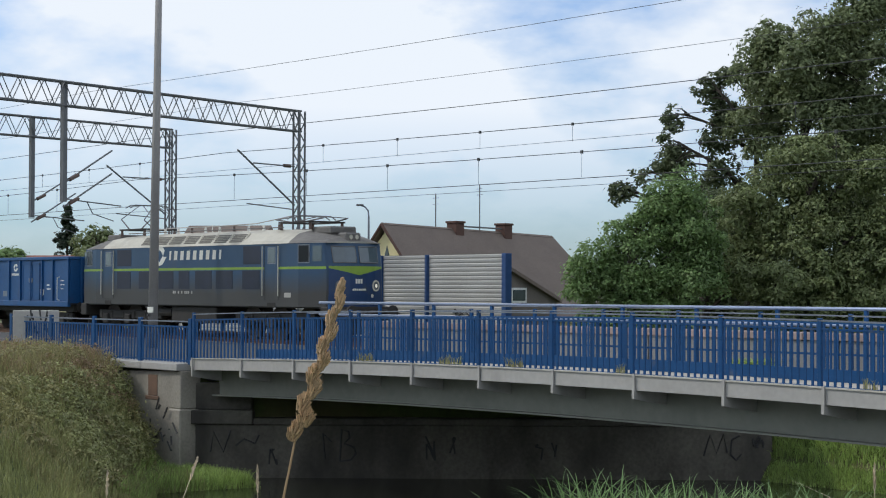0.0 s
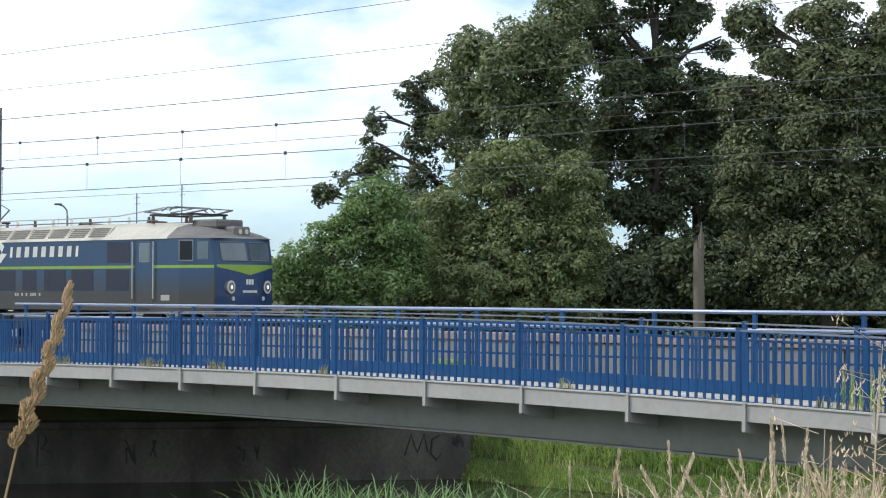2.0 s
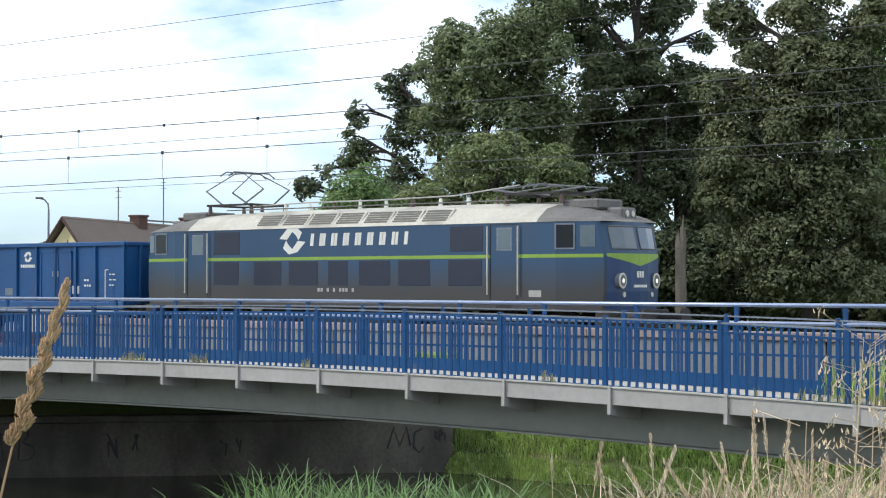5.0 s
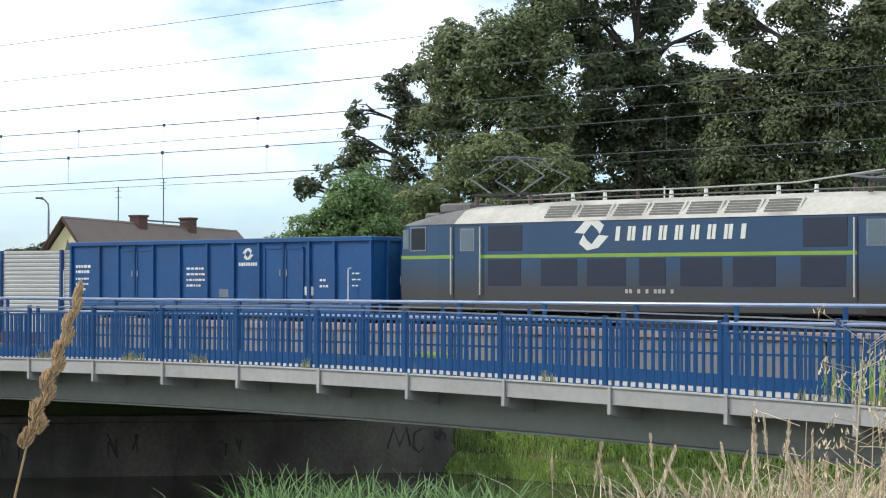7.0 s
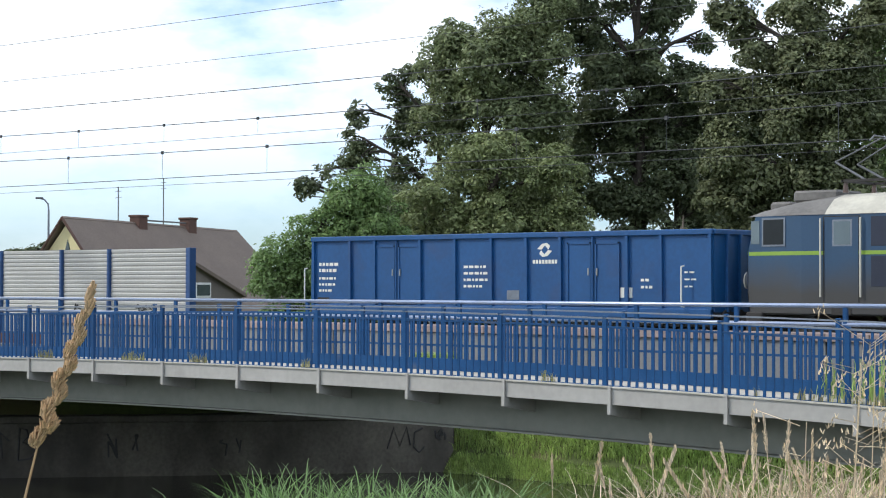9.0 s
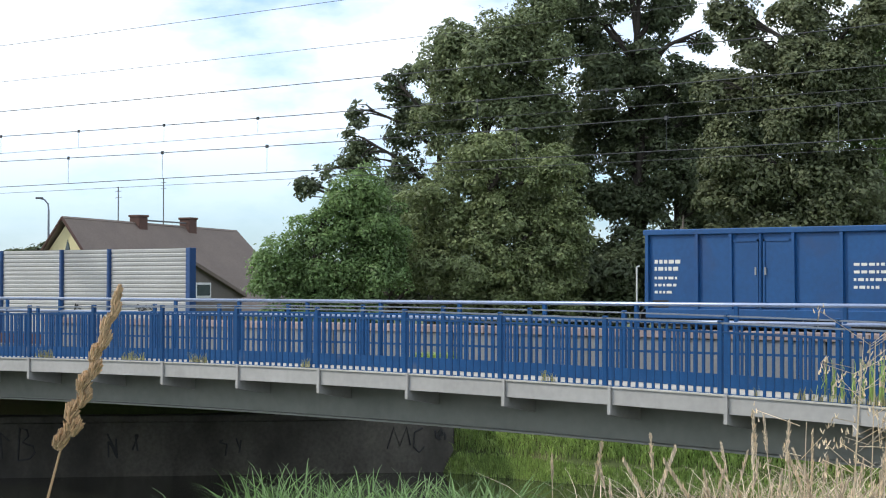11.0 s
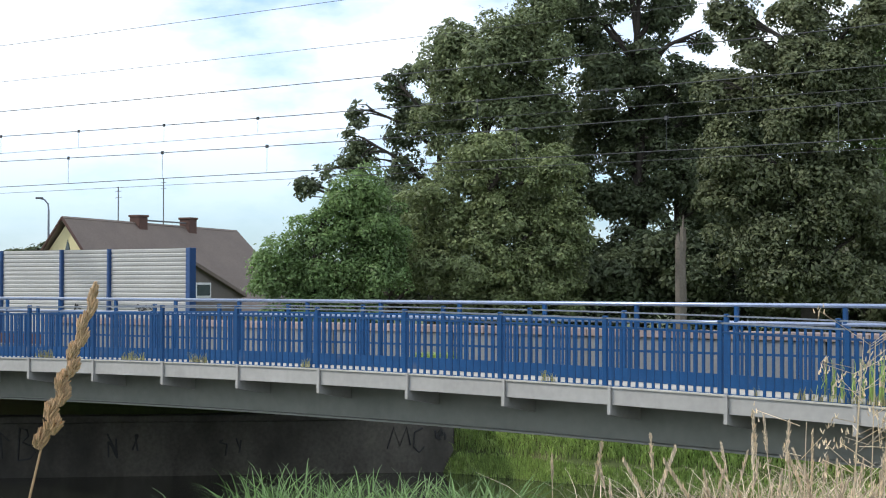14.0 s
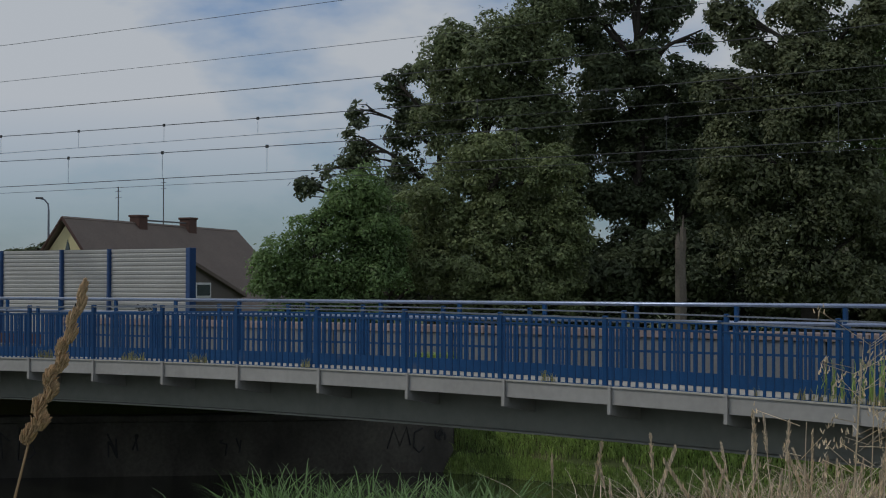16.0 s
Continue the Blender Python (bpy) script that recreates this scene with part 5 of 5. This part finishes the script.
# chestnut on the far side, browning
CHESTNUT = [(0.1, 0.3, 11.1, 1.26, 1.07, 0.87), (-1.6, 0.3, 10.1, 1.07, 0.94, 0.81), (0.3, -0.3, 9.2, 1.75, 1.45, 1.16), (-1.9, 0.4, 8.3, 1.26, 1.16, 1.07), (-0.3, -0.3, 7.3, 1.75, 1.45, 1.16),
            (1.7, 0.2, 7.9, 1.16, 1.26, 1.36), (-2.9, -0.1, 6.6, 0.87, 0.87, 0.87), (-1.2, 0.4, 5.6, 1.75, 1.36, 0.97), (0.9, -0.2, 5.4, 1.75, 1.45, 1.16), (-2.7, 0.3, 4.9, 1.07, 0.87, 0.68),
            (0.1, -0.3, 4.1, 1.84, 1.29, 0.74), (2.2, 0.2, 3.6, 1.16, 1.16, 1.16), (2.2, 0.2, 9.6, 0.78, 0.87, 0.97), (2.5, 0.0, 11.4, 1.16, 1.16, 1.16), (-1.6, -0.3, 3.4, 0.78, 0.73, 0.68),
            (-2.8, 0.2, 8.6, 0.95, 0.9, 0.9), (-2.4, 0.2, 11.2, 0.8, 0.7, 0.6), (-0.6, -0.8, 2.3, 1.6, 0.9, 0.8), (1.4, -0.6, 2.2, 1.6, 0.9, 0.8), (-2.6, -0.2, 3.2, 0.9, 0.8, 0.9)]
build_tree(12.6, 62.0, 2.5, 12.0, CHESTNUT, 96000, 0.095, L_BROWN, 17, "big chestnut with browning leaves", trunk=0.34, clump=0.54, density=0.85, gaps=-0.25)
build_tree(17.6, 66.0, 2.5, 13.5, lobes(8, 0, 7.0, 3.2, 5.8, 19, 1.5), 50000, 0.11, L_BRIGHT, 18, "green tree at the end of the row", trunk=0.3, clump=0.45, gaps=-0.35)
build_tree(5.4, 73.0, 2.5, 10.0, lobes(9, -0.3, 5.6, 1.9, 3.4, 11, 1.05), 28000, 0.10, L_DARK, 20, "dark tree filling the gap behind the lime", trunk=0.2, clump=0.42, gaps=-0.08)
# shaded thicket under the trees
for i, (gx, gz, w) in enumerate(((-1.5, 73, 2.6), (4.5, 76, 2.8), (9.2, 78, 2.8), (14, 72, 3.2), (19, 74, 3.2), (5.2, 66, 1.8), (8.6, 67, 2.0), (11.0, 66, 2.0), (15.6, 66, 1.8), (18.0, 65, 1.8))):
    build_tree(gx, gz, 2.5, 3.2, lobes(90 + i, 0, 1.9, w, 1.5, 9, 0.95), 13000, 0.115, L_DARK, 30 + i, "dark thicket under the trees", trunk=0.1, clump=0.5, category="bush")


def build_snag():
    root = empty("tree_snag", pose(*site(7.95, 60.5), 2.4, 0, 0, 10), "bare grey broken tree trunk with a splintered top", "dead tree")
    part("trunk", tube([(0, 0, -0.1), (0.03, 0, 1.4), (0.0, 0, 2.8), (0.02, 0, 3.55)], 0.21, n=12, taper=0.165), M_SNAG, root)
    for dx, dy, h, r in ((-0.11, 0.0, 0.22, 0.09), (0.10, -0.04, 0.85, 0.10), (0.0, 0.08, 0.5, 0.1), (0.13, 0.06, 0.45, 0.07), (-0.02, -0.11, 0.3, 0.09)):
        part("splinter", R((dx, dy, 3.3), (dx * 1.25, dy, 3.55 + h), r, 0.02, n=6), M_SNAG, root)


build_snag()


def conifer(gx, gz, z0, h, seed):
    rnd = random.Random(seed)
    root = empty("spruce", Matrix.Identity(4), "dark slender spruce beyond the houses", "tree")
    part("trunk", R((0, 0, -0.2), (0, 0, h), 0.16, 0.03), M_BARK, root)
    c, r = [], []
    for i in range(130):
        f = rnd.uniform(0.1, 1)
        a = rnd.uniform(0, 6.28)
        w = (1 - f) * h * 0.3 * rnd.uniform(0.4, 1.1)
        c.append((w * math.cos(a), w * math.sin(a), h * f - w * 0.25))
        r.append(0.22 + 0.4 * (1 - f))
    leaf_mesh("crown", c, r, 15000, 0.11, L_SPRUCE, root, seed, flat=0.5)
    place_grid(root, gx, gz, z0)


conifer(-47.0, 118.0, 2.5, 7.6, 4)
conifer(-45.2, 118.0, 2.5, 5.8, 5)
build_tree(-42.4, 112.0, 2.5, 5.6, lobes(60, 0, 3.8, 2.4, 1.4, 8, 0.9), 9000, 0.15, L_LIME, 61, "rounded green trees beyond the houses", clump=0.6)
build_tree(-48.6, 112.0, 2.5, 5.0, lobes(62, 0, 2.6, 1.6, 1.2, 6, 0.8), 6000, 0.15, L_BRIGHT, 63, "green tree beyond the wagon", clump=0.6)
build_tree(-21.9, 97.0, 2.5, 4.6, lobes(64, 0, 3.2, 0.9, 0.7, 4, 0.5), 4000, 0.13, L_DARK, 65, "small dark tree beside the yellow house", trunk=0.12, clump=0.4)

# far wood line all round the horizon
def build_backdrop():
    c, r = [], []
    rnd = random.Random(77)
    for k in range(900):
        a = k / 900 * 2 * math.pi
        d = rnd.uniform(300, 330)
        c.append((d * math.cos(a), d * math.sin(a), rnd.uniform(3, 6)))
        r.append(rnd.uniform(2.5, 4.5))
    ob = leaf_mesh("backdrop", c, r, 60000, 0.8, L_DARK, None, 7)
    tagged(ob, "distant dark line of woods", "woods", kind="structure")


build_backdrop()


# ---- grass ----
def blades(name, spots, heights, widths, material, seed, label, lean=0.35, droop=0.12, category="grass"):
    """Bent blades of three segments, one object."""
    rng = np.random.default_rng(seed)
    spots = np.asarray(spots, float)
    n = len(spots)
    h = rng.uniform(*heights, n)
    w = rng.uniform(*widths, n)
    a = rng.uniform(0, 2 * np.pi, n)
    out = np.stack([np.cos(a), np.sin(a), np.zeros(n)], 1) * (h * rng.uniform(0.05, lean, n))[:, None]
    b = rng.uniform(0, 2 * np.pi, n)
    sd = np.stack([np.cos(b), np.sin(b), np.zeros(n)], 1) * w[:, None] * 0.5
    up = np.array([0, 0, 1.0])
    v = []
    steps = ((0, 1.0), (0.3, 1.0), (0.55, 0.9), (0.75, 0.7), (0.9, 0.4), (1.0, 0.08))
    for f, k in steps:
        c = spots + up * (h * (f - droop * f ** 4))[:, None] + out * f ** 2.2
        v += [c - sd * k, c + sd * k]
    v = np.stack(v, 1).reshape(-1, 3)
    base = (np.arange(n) * 12)[:, None]
    f = np.concatenate([base + np.array([[2 * i, 2 * i + 1, 2 * i + 3, 2 * i + 2]]) for i in range(5)], 0)
    me = bpy.data.meshes.new(name)
    me.vertices.add(len(v))
    me.vertices.foreach_set("co", v.ravel())
    me.loops.add(f.size)
    me.loops.foreach_set("vertex_index", f.ravel())
    me.polygons.add(len(f))
    me.polygons.foreach_set("loop_start", np.arange(len(f)) * 4)
    me.materials.append(material)
    me.update(calc_edges=True)
    ob = part(name, me, material)
    return tagged(ob, label, category, kind="stuff")


def scatter(seed, n, test, x0, x1, y0, y1):
    rnd = random.Random(seed)
    out = []
    while len(out) < n:
        x, y = rnd.uniform(x0, x1), rnd.uniform(y0, y1)
        if rnd.random() < test(x, y):
            out.append((x, y, ground_z(x, y) - 0.03))
    return out


def on_grid(seed, n, gx0, gx1, gz0, gz1, keep=None):
    rnd = random.Random(seed)
    out = []
    while len(out) < n:
        gx, gz = rnd.uniform(gx0, gx1), rnd.uniform(gz0, gz1)
        if keep is None or rnd.random() < keep(gx, gz):
            x, y = site(gx, gz)
            out.append((x, y, ground_z(x, y) - 0.03))
    return out


# left bank: tall mixed grass and weeds
blades("bank_grass", scatter(1, 26000, lambda x, y: 1.0 if ground_z(x, y) > 0.2 else 0.0, -46, -29, 15, 22.2), (0.14, 0.5), (0.008, 0.02), G_BANK, 21, "tall yellowish green grass on the left river bank", lean=0.8, droop=0.25)
blades("rusty_weeds", scatter(2, 3200, lambda x, y: 0.9 if ground_z(x, y) > 2.0 and noise.noise((x * 0.4, y * 0.4, 2)) > 0 else 0.04, -46, -36, 15.5, 22.2), (0.3, 0.85), (0.007, 0.016), G_RUST, 22, "rusty brown weeds at the top of the bank", lean=0.7, droop=0.3)
blades("bank_grass", scatter(3, 9000, lambda x, y: 1.0 if -0.1 < ground_z(x, y) < 1.6 else 0.0, -40, -24, 13, 21.5), (0.15, 0.45), (0.010, 0.024), G_OLIVE, 23, "fresh green grass low on the bank")


def weed_clumps(name, seed, n, test, area, radius, count, size, material, label):
    """Low leafy weeds in many small clumps that follow the ground."""
    rnd = random.Random(seed)
    c, r = [], []
    for x, y, z in scatter(seed, n, test, *area):
        k = rnd.uniform(*radius)
        c.append((x, y, z + k * 0.35))
        r.append(k)
    ob = leaf_mesh(name, c, r, count, size, material, None, seed, flat=0.9)
    return tagged(ob, label, "weeds", kind="stuff")


weed_clumps("leafy_weeds", 31, 420, lambda x, y: 1.0 if ground_z(x, y) > 0.5 else 0.0, (-46, -31, 15, 22.2), (0.12, 0.38), 34000, 0.045, G_BANK, "tangled olive and brown weeds on the river bank")
weed_clumps("leafy_weeds", 32, 170, lambda x, y: 1.0 if 0.6 < ground_z(x, y) < 2.4 and x > -41.5 + (22.75 - y) * 0.9 else 0.0, (-42, -31, 17, 22.3), (0.12, 0.36), 14000, 0.045, G_OLIVE, "dull green weeds in the lee of the wing wall")
weed_clumps("leafy_weeds", 33, 140, lambda x, y: 1.0 if ground_z(x, y) > 1.6 and noise.noise((x * 0.5, y * 0.5, 2)) > -0.1 else 0.0, (-46, -37, 16, 22.3), (0.15, 0.35), 12000, 0.04, G_RUST, "rusty dried weeds on the bank")
blades("foot_grass", scatter(17, 9000, lambda x, y: 1.0 if -0.05 < ground_z(x, y) < 0.5 else 0.0, -40, -31.5, 16, 23.2), (0.12, 0.34), (0.010, 0.022), G_FAR, 35, "fresh grass on the flat foot of the bank", lean=0.7)
# far bank below the retaining wall
blades("far_bank_grass", scatter(4, 24000, lambda x, y: 1.0 if ground_z(x, y) > 0.02 else 0.0, -28.6, -10, 32.0, 32.8), (0.06, 0.2), (0.010, 0.026), G_FAR, 24, "short mown grass low on the far river bank")
blades("far_bank_reeds", scatter(16, 13000, lambda x, y: 1.0 if ground_z(x, y) > 0.55 else 0.0, -28.6, -10, 32.6, 33.35), (0.2, 0.55), (0.010, 0.03), G_FAR, 34, "lush tall grass high on the far river bank", lean=1.0, droop=0.35)
# near bank: green tuft and dry straw with ears
blades("green_grass", on_grid(5, 3600, -1.05, 0.36, 7.2, 9.6, lambda a, b: 1.0 if noise.noise((a * 1.4, b * 0.7, 5)) > -0.25 - 0.3 * (0.5 if a > -0.9 else 0) else 0.1), (0.36, 0.90), (0.006, 0.014), G_GREEN, 25, "fresh green reed grass on the near bank", lean=0.6, droop=0.22)
blades("green_grass", on_grid(6, 500, -3.6, -1.0, 7.6, 9.6), (0.3, 0.72), (0.006, 0.015), G_GREEN, 26, "short green grass on the near bank", lean=0.7, droop=0.3)
blades("straw_grass", on_grid(7, 5200, 0.62, 2.4, 6.4, 9.0, lambda a, b: min(1.0, 0.2 + (a - 0.6) * 0.7)), (0.42, 0.92), (0.003, 0.008), G_STRAW, 27, "dry straw grass on the near bank", lean=0.75, droop=0.25)


def edge_spots(seed, n):
    rnd = random.Random(seed)
    out = []
    while len(out) < n:
        x = rnd.uniform(-36, -6)
        if noise.noise((x * 1.1, 3.0, 0.0)) > 0.25 or x > -12.6:
            y = rnd.uniform(22.47, 22.56) if rnd.random() < 0.6 or x < -12.6 else rnd.uniform(22.7, 24.6)
            out.append((x, y, deck_z(x)))
    return out


blades("edge_weeds", edge_spots(14, 1300), (0.04, 0.22), (0.006, 0.014), G_BANK, 28, "small weeds growing along the deck's edge", lean=0.6)
blades("end_weeds", [(x, y, deck_z(x)) for x, y, z in scatter(15, 1500, lambda x, y: 1.0, -12.6, -6, 23.0, 25.2)], (0.25, 0.7), (0.01, 0.03), G_FAR, 29, "green weeds at the end of the footbridge", lean=0.5)


def ear_mesh(name, h, ear, r, seed, bend=0.1):
    """A thin bent stalk that carries a ripe seed head of many short spikelets."""
    rnd = random.Random(seed)
    bm = tube([(0, 0, 0), (bend * 0.15 * h, 0, h * 0.35), (bend * 0.45 * h, 0, h * 0.7), (bend * h, 0, h)], 0.0032, n=5, taper=0.0018)
    z0 = h - ear
    for k in range(int(ear * 700)):
        f = rnd.random() ** 1.15
        z = z0 + ear * f
        cx = bend * h * (0.45 + (z / h - 0.7) / 0.3 * 0.55)
        lump = 0.72 + 0.28 * math.sin(f * 24 + seed * 2)
        w = 0.85 * r * lump * (0.35 + 0.95 * math.sin(math.pi * (0.12 + 0.84 * f)) * (1 - 0.55 * f)) * rnd.uniform(0.4, 1.15)
        a = rnd.uniform(0, 6.28)
        p = Vector((cx + w * 0.25 * math.cos(a), w * 0.25 * math.sin(a), z - 0.01))
        rod(bm, p, p + Vector((w * math.cos(a), w * math.sin(a), 0.024 + 0.012 * rnd.random())), 0.0042, 0.0008, n=4)
    return mesh_of(name, bm, G_STRAW)


def build_ears():
    kinds = [ear_mesh("seed_head", 0.95, 0.16, 0.013, 1, 0.06), ear_mesh("seed_head", 0.85, 0.13, 0.011, 2, 0.16), ear_mesh("seed_head", 1.0, 0.18, 0.015, 3, 0.02), ear_mesh("seed_head", 0.75, 0.12, 0.009, 4, 0.25), ear_mesh("seed_head", 0.9, 0.20, 0.007, 5, 0.36), ear_mesh("seed_head", 0.8, 0.10, 0.008, 6, 0.1)]
    rnd = random.Random(12)
    spots = on_grid(8, 150, 0.5, 2.35, 6.4, 8.6, lambda a, b: min(1.0, 0.12 + (a - 0.4) * 0.55)) + on_grid(9, 4, -3.4, -1.4, 8.6, 9.4)
    for i, (x, y, z) in enumerate(spots):
        ob = new("dry_grass_stalk", kinds[i % 6])
        k = rnd.uniform(0.66, 1.0)
        ob.matrix_basis = pose(x, y, z, rnd.gauss(0, 12), rnd.gauss(0, 12), rnd.uniform(0, 360)) @ Matrix.Scale(k, 4)
        tagged(ob, "dry straw-coloured grass stalk with a ripe seed head", "grass stalk", "dry grass stalks")


build_ears()


def build_tall_weeds():
    """Dry tall weeds by the path: stalks with drooping side sprays."""
    rnd = random.Random(91)
    for gx, gz, h in ((1.52, 7.0, 1.42), (1.60, 7.1, 1.30), (1.68, 6.9, 1.18), (1.45, 7.2, 1.05), (1.74, 7.2, 1.38), (1.62, 6.7, 1.0)):
        x, y = site(gx, gz)
        bm = tube([(0, 0, 0), (0.02, 0, h * 0.5), (-0.02, 0.02, h)], 0.0035, n=5, taper=0.0015)
        for k in range(16):
            z = h * rnd.uniform(0.35, 1.0)
            a = rnd.uniform(0, 6.28)
            l = rnd.uniform(0.06, 0.2)
            e = Vector((l * math.cos(a), l * math.sin(a), z + l * rnd.uniform(0.1, 0.8)))
            rod(bm, (0, 0, z), e, 0.0013, n=4)
            for j in range(7):
                q = e + Vector((rnd.uniform(-0.02, 0.02), rnd.uniform(-0.02, 0.02), rnd.uniform(-0.05, 0.02)))
                rod(bm, q, q + Vector((rnd.uniform(-0.01, 0.01), rnd.uniform(-0.01, 0.01), 0.018)), 0.0036, 0.001, n=4)
        ob = part("dry_weed", bm, G_STRAW)
        ob.matrix_basis = pose(x, y, ground_z(x, y) - 0.03, rnd.uniform(-6, 6), rnd.uniform(-6, 6), rnd.uniform(0, 360))
        tagged(ob, "tall dry branching weed bleached to straw", "weed", "tall dry weeds")


build_tall_weeds()


def build_near_ear():
    """The thick ripe ear close to the lens; it sways about its foot."""
    rnd = random.Random(44)
    root = empty("grass_ear", Matrix.Identity(4), "single thick ripe brown grass ear swaying in the wind", "grass stalk")
    h = 0.78
    axis = [(0, 0, 0), (0.004, 0, 0.2), (0.012, 0, 0.38), (0.022, 0, 0.5), (0.05, 0, 0.64), (0.075, 0, h)]
    part("stalk", tube([(-0.10, 0, -0.75), (-0.04, 0, -0.35)] + axis[:5], 0.0036, n=6, taper=0.002), G_EAR, root)
    bm = bmesh.new()

    def spine(z):
        for (a, _, za), (b, _, zb) in zip(axis, axis[1:]):
            if za <= z <= zb:
                return a + (b - a) * (z - za) / (zb - za)
        return axis[-1][0]
    knots = 11
    for i in range(knots):
        g = i / (knots - 1)
        zc = 0.508 + 0.262 * g
        wide = (0.0135 if i != 1 else 0.016) * (1.0 - 0.5 * g ** 1.4)
        side = (1 if i % 2 else -1) * wide * 0.42
        for k in range(130):
            a, u = rnd.uniform(0, 6.28), rnd.uniform(-1, 1)
            w = wide * math.sqrt(1 - u * u) * rnd.uniform(0.45, 0.85)
            z = zc + u * 0.0155
            p = Vector((spine(z) + side + w * math.cos(a), w * math.sin(a), z))
            tip = p + Vector((w * 0.55 * math.cos(a) + 0.002, w * 0.55 * math.sin(a), 0.0065 + 0.006 * rnd.random()))
            rod(bm, p, tip, 0.0025, 0.0007, n=5)
    part("seed_head", bm, G_EAR, root)
    return root


near_ear = build_near_ear()


# ---- what moves ----
def taper_cabs(root, start=7.2, narrow=0.13, shorter=0.87):
    """Draws the cab ends in: both flanks taper evenly from the cab doors to the bowed fronts."""
    for ob in root.children_recursive:
        if ob.type != "MESH" or "buffer" in ob.name or ob.data.users > 1 or ob.matrix_local != Matrix.Identity(4):
            continue
        if max((abs(v.co.x) for v in ob.data.vertices), default=0) <= start:
            continue
        bm = bmesh.new()
        bm.from_mesh(ob.data)
        for e in (-1, 1):
            bmesh.ops.bisect_plane(bm, geom=bm.verts[:] + bm.edges[:] + bm.faces[:], dist=0.0005, plane_co=(e * start, 0, 0), plane_no=(1, 0, 0))
        for v in bm.verts:
            d = abs(v.co.x) - start
            if d > 0:
                v.co.y *= 1 - narrow * d
                v.co.x = start + d * shorter if v.co.x > 0 else -start - d * 1.05
        bm.to_mesh(ob.data)
        bm.free()


taper_cabs(loco)


def motions():
    times = [round(i * 0.5, 2) for i in range(33)]
    walk(loco, [(t, pose(LOCO_X + travel(t), TRACK_Y, RAIL_Z)) for t in times])
    walk(wagon, [(t, pose(WAGON_X + travel(t), TRACK_Y, RAIL_Z)) for t in times])
    fine = [round(i * 0.1, 2) for i in range(161)]
    for w in loco_sets + wagon_sets:
        r, at = w["turn_radius"], w.location.copy()
        walk(w, [(t, pose(*at, 0, math.degrees(travel(t) / r), 0)) for t in fine])
    # the ear on its bent stalk: time, across, height of the foot, lean
    sway = ((0.0, -0.901, 3.738, 6.7), (0.5, -0.894, 3.742, 8.1), (1.0, -0.88, 3.738, 7.5), (1.5, -0.854, 3.736, 8.0), (2.0, -0.861, 3.737, 7.7), (2.5, -0.84, 3.736, 7.5),
            (3.0, -0.819, 3.731, 4.9), (3.5, -0.821, 3.729, 5.4), (4.0, -0.866, 3.733, 5.8), (6.5, -0.788, 3.729, 11.0), (7.0, -0.815, 3.727, 8.0), (7.5, -0.819, 3.729, 8.3),
            (8.0, -0.828, 3.73, 6.7), (8.5, -0.83, 3.732, 8.2), (9.0, -0.801, 3.729, 8.6), (11.5, -0.77, 3.727, 9.9), (12.0, -0.775, 3.727, 9.9), (12.5, -0.718, 3.719, 10.8),
            (13.0, -0.759, 3.724, 9.4), (13.5, -0.758, 3.726, 10.8), (14.0, -0.79, 3.726, 8.1), (14.5, -0.788, 3.729, 9.8), (15.0, -0.804, 3.731, 9.6), (15.5, -0.783, 3.73, 11.0),
            (16.0, -0.82, 3.735, 9.0))
    walk(near_ear, [(t, pose(*site(gx, 3.15), z, 0, 0, 40.26) @ pose(0, 0, 0, 0, a, 0)) for t, gx, z, a in sway])


motions()
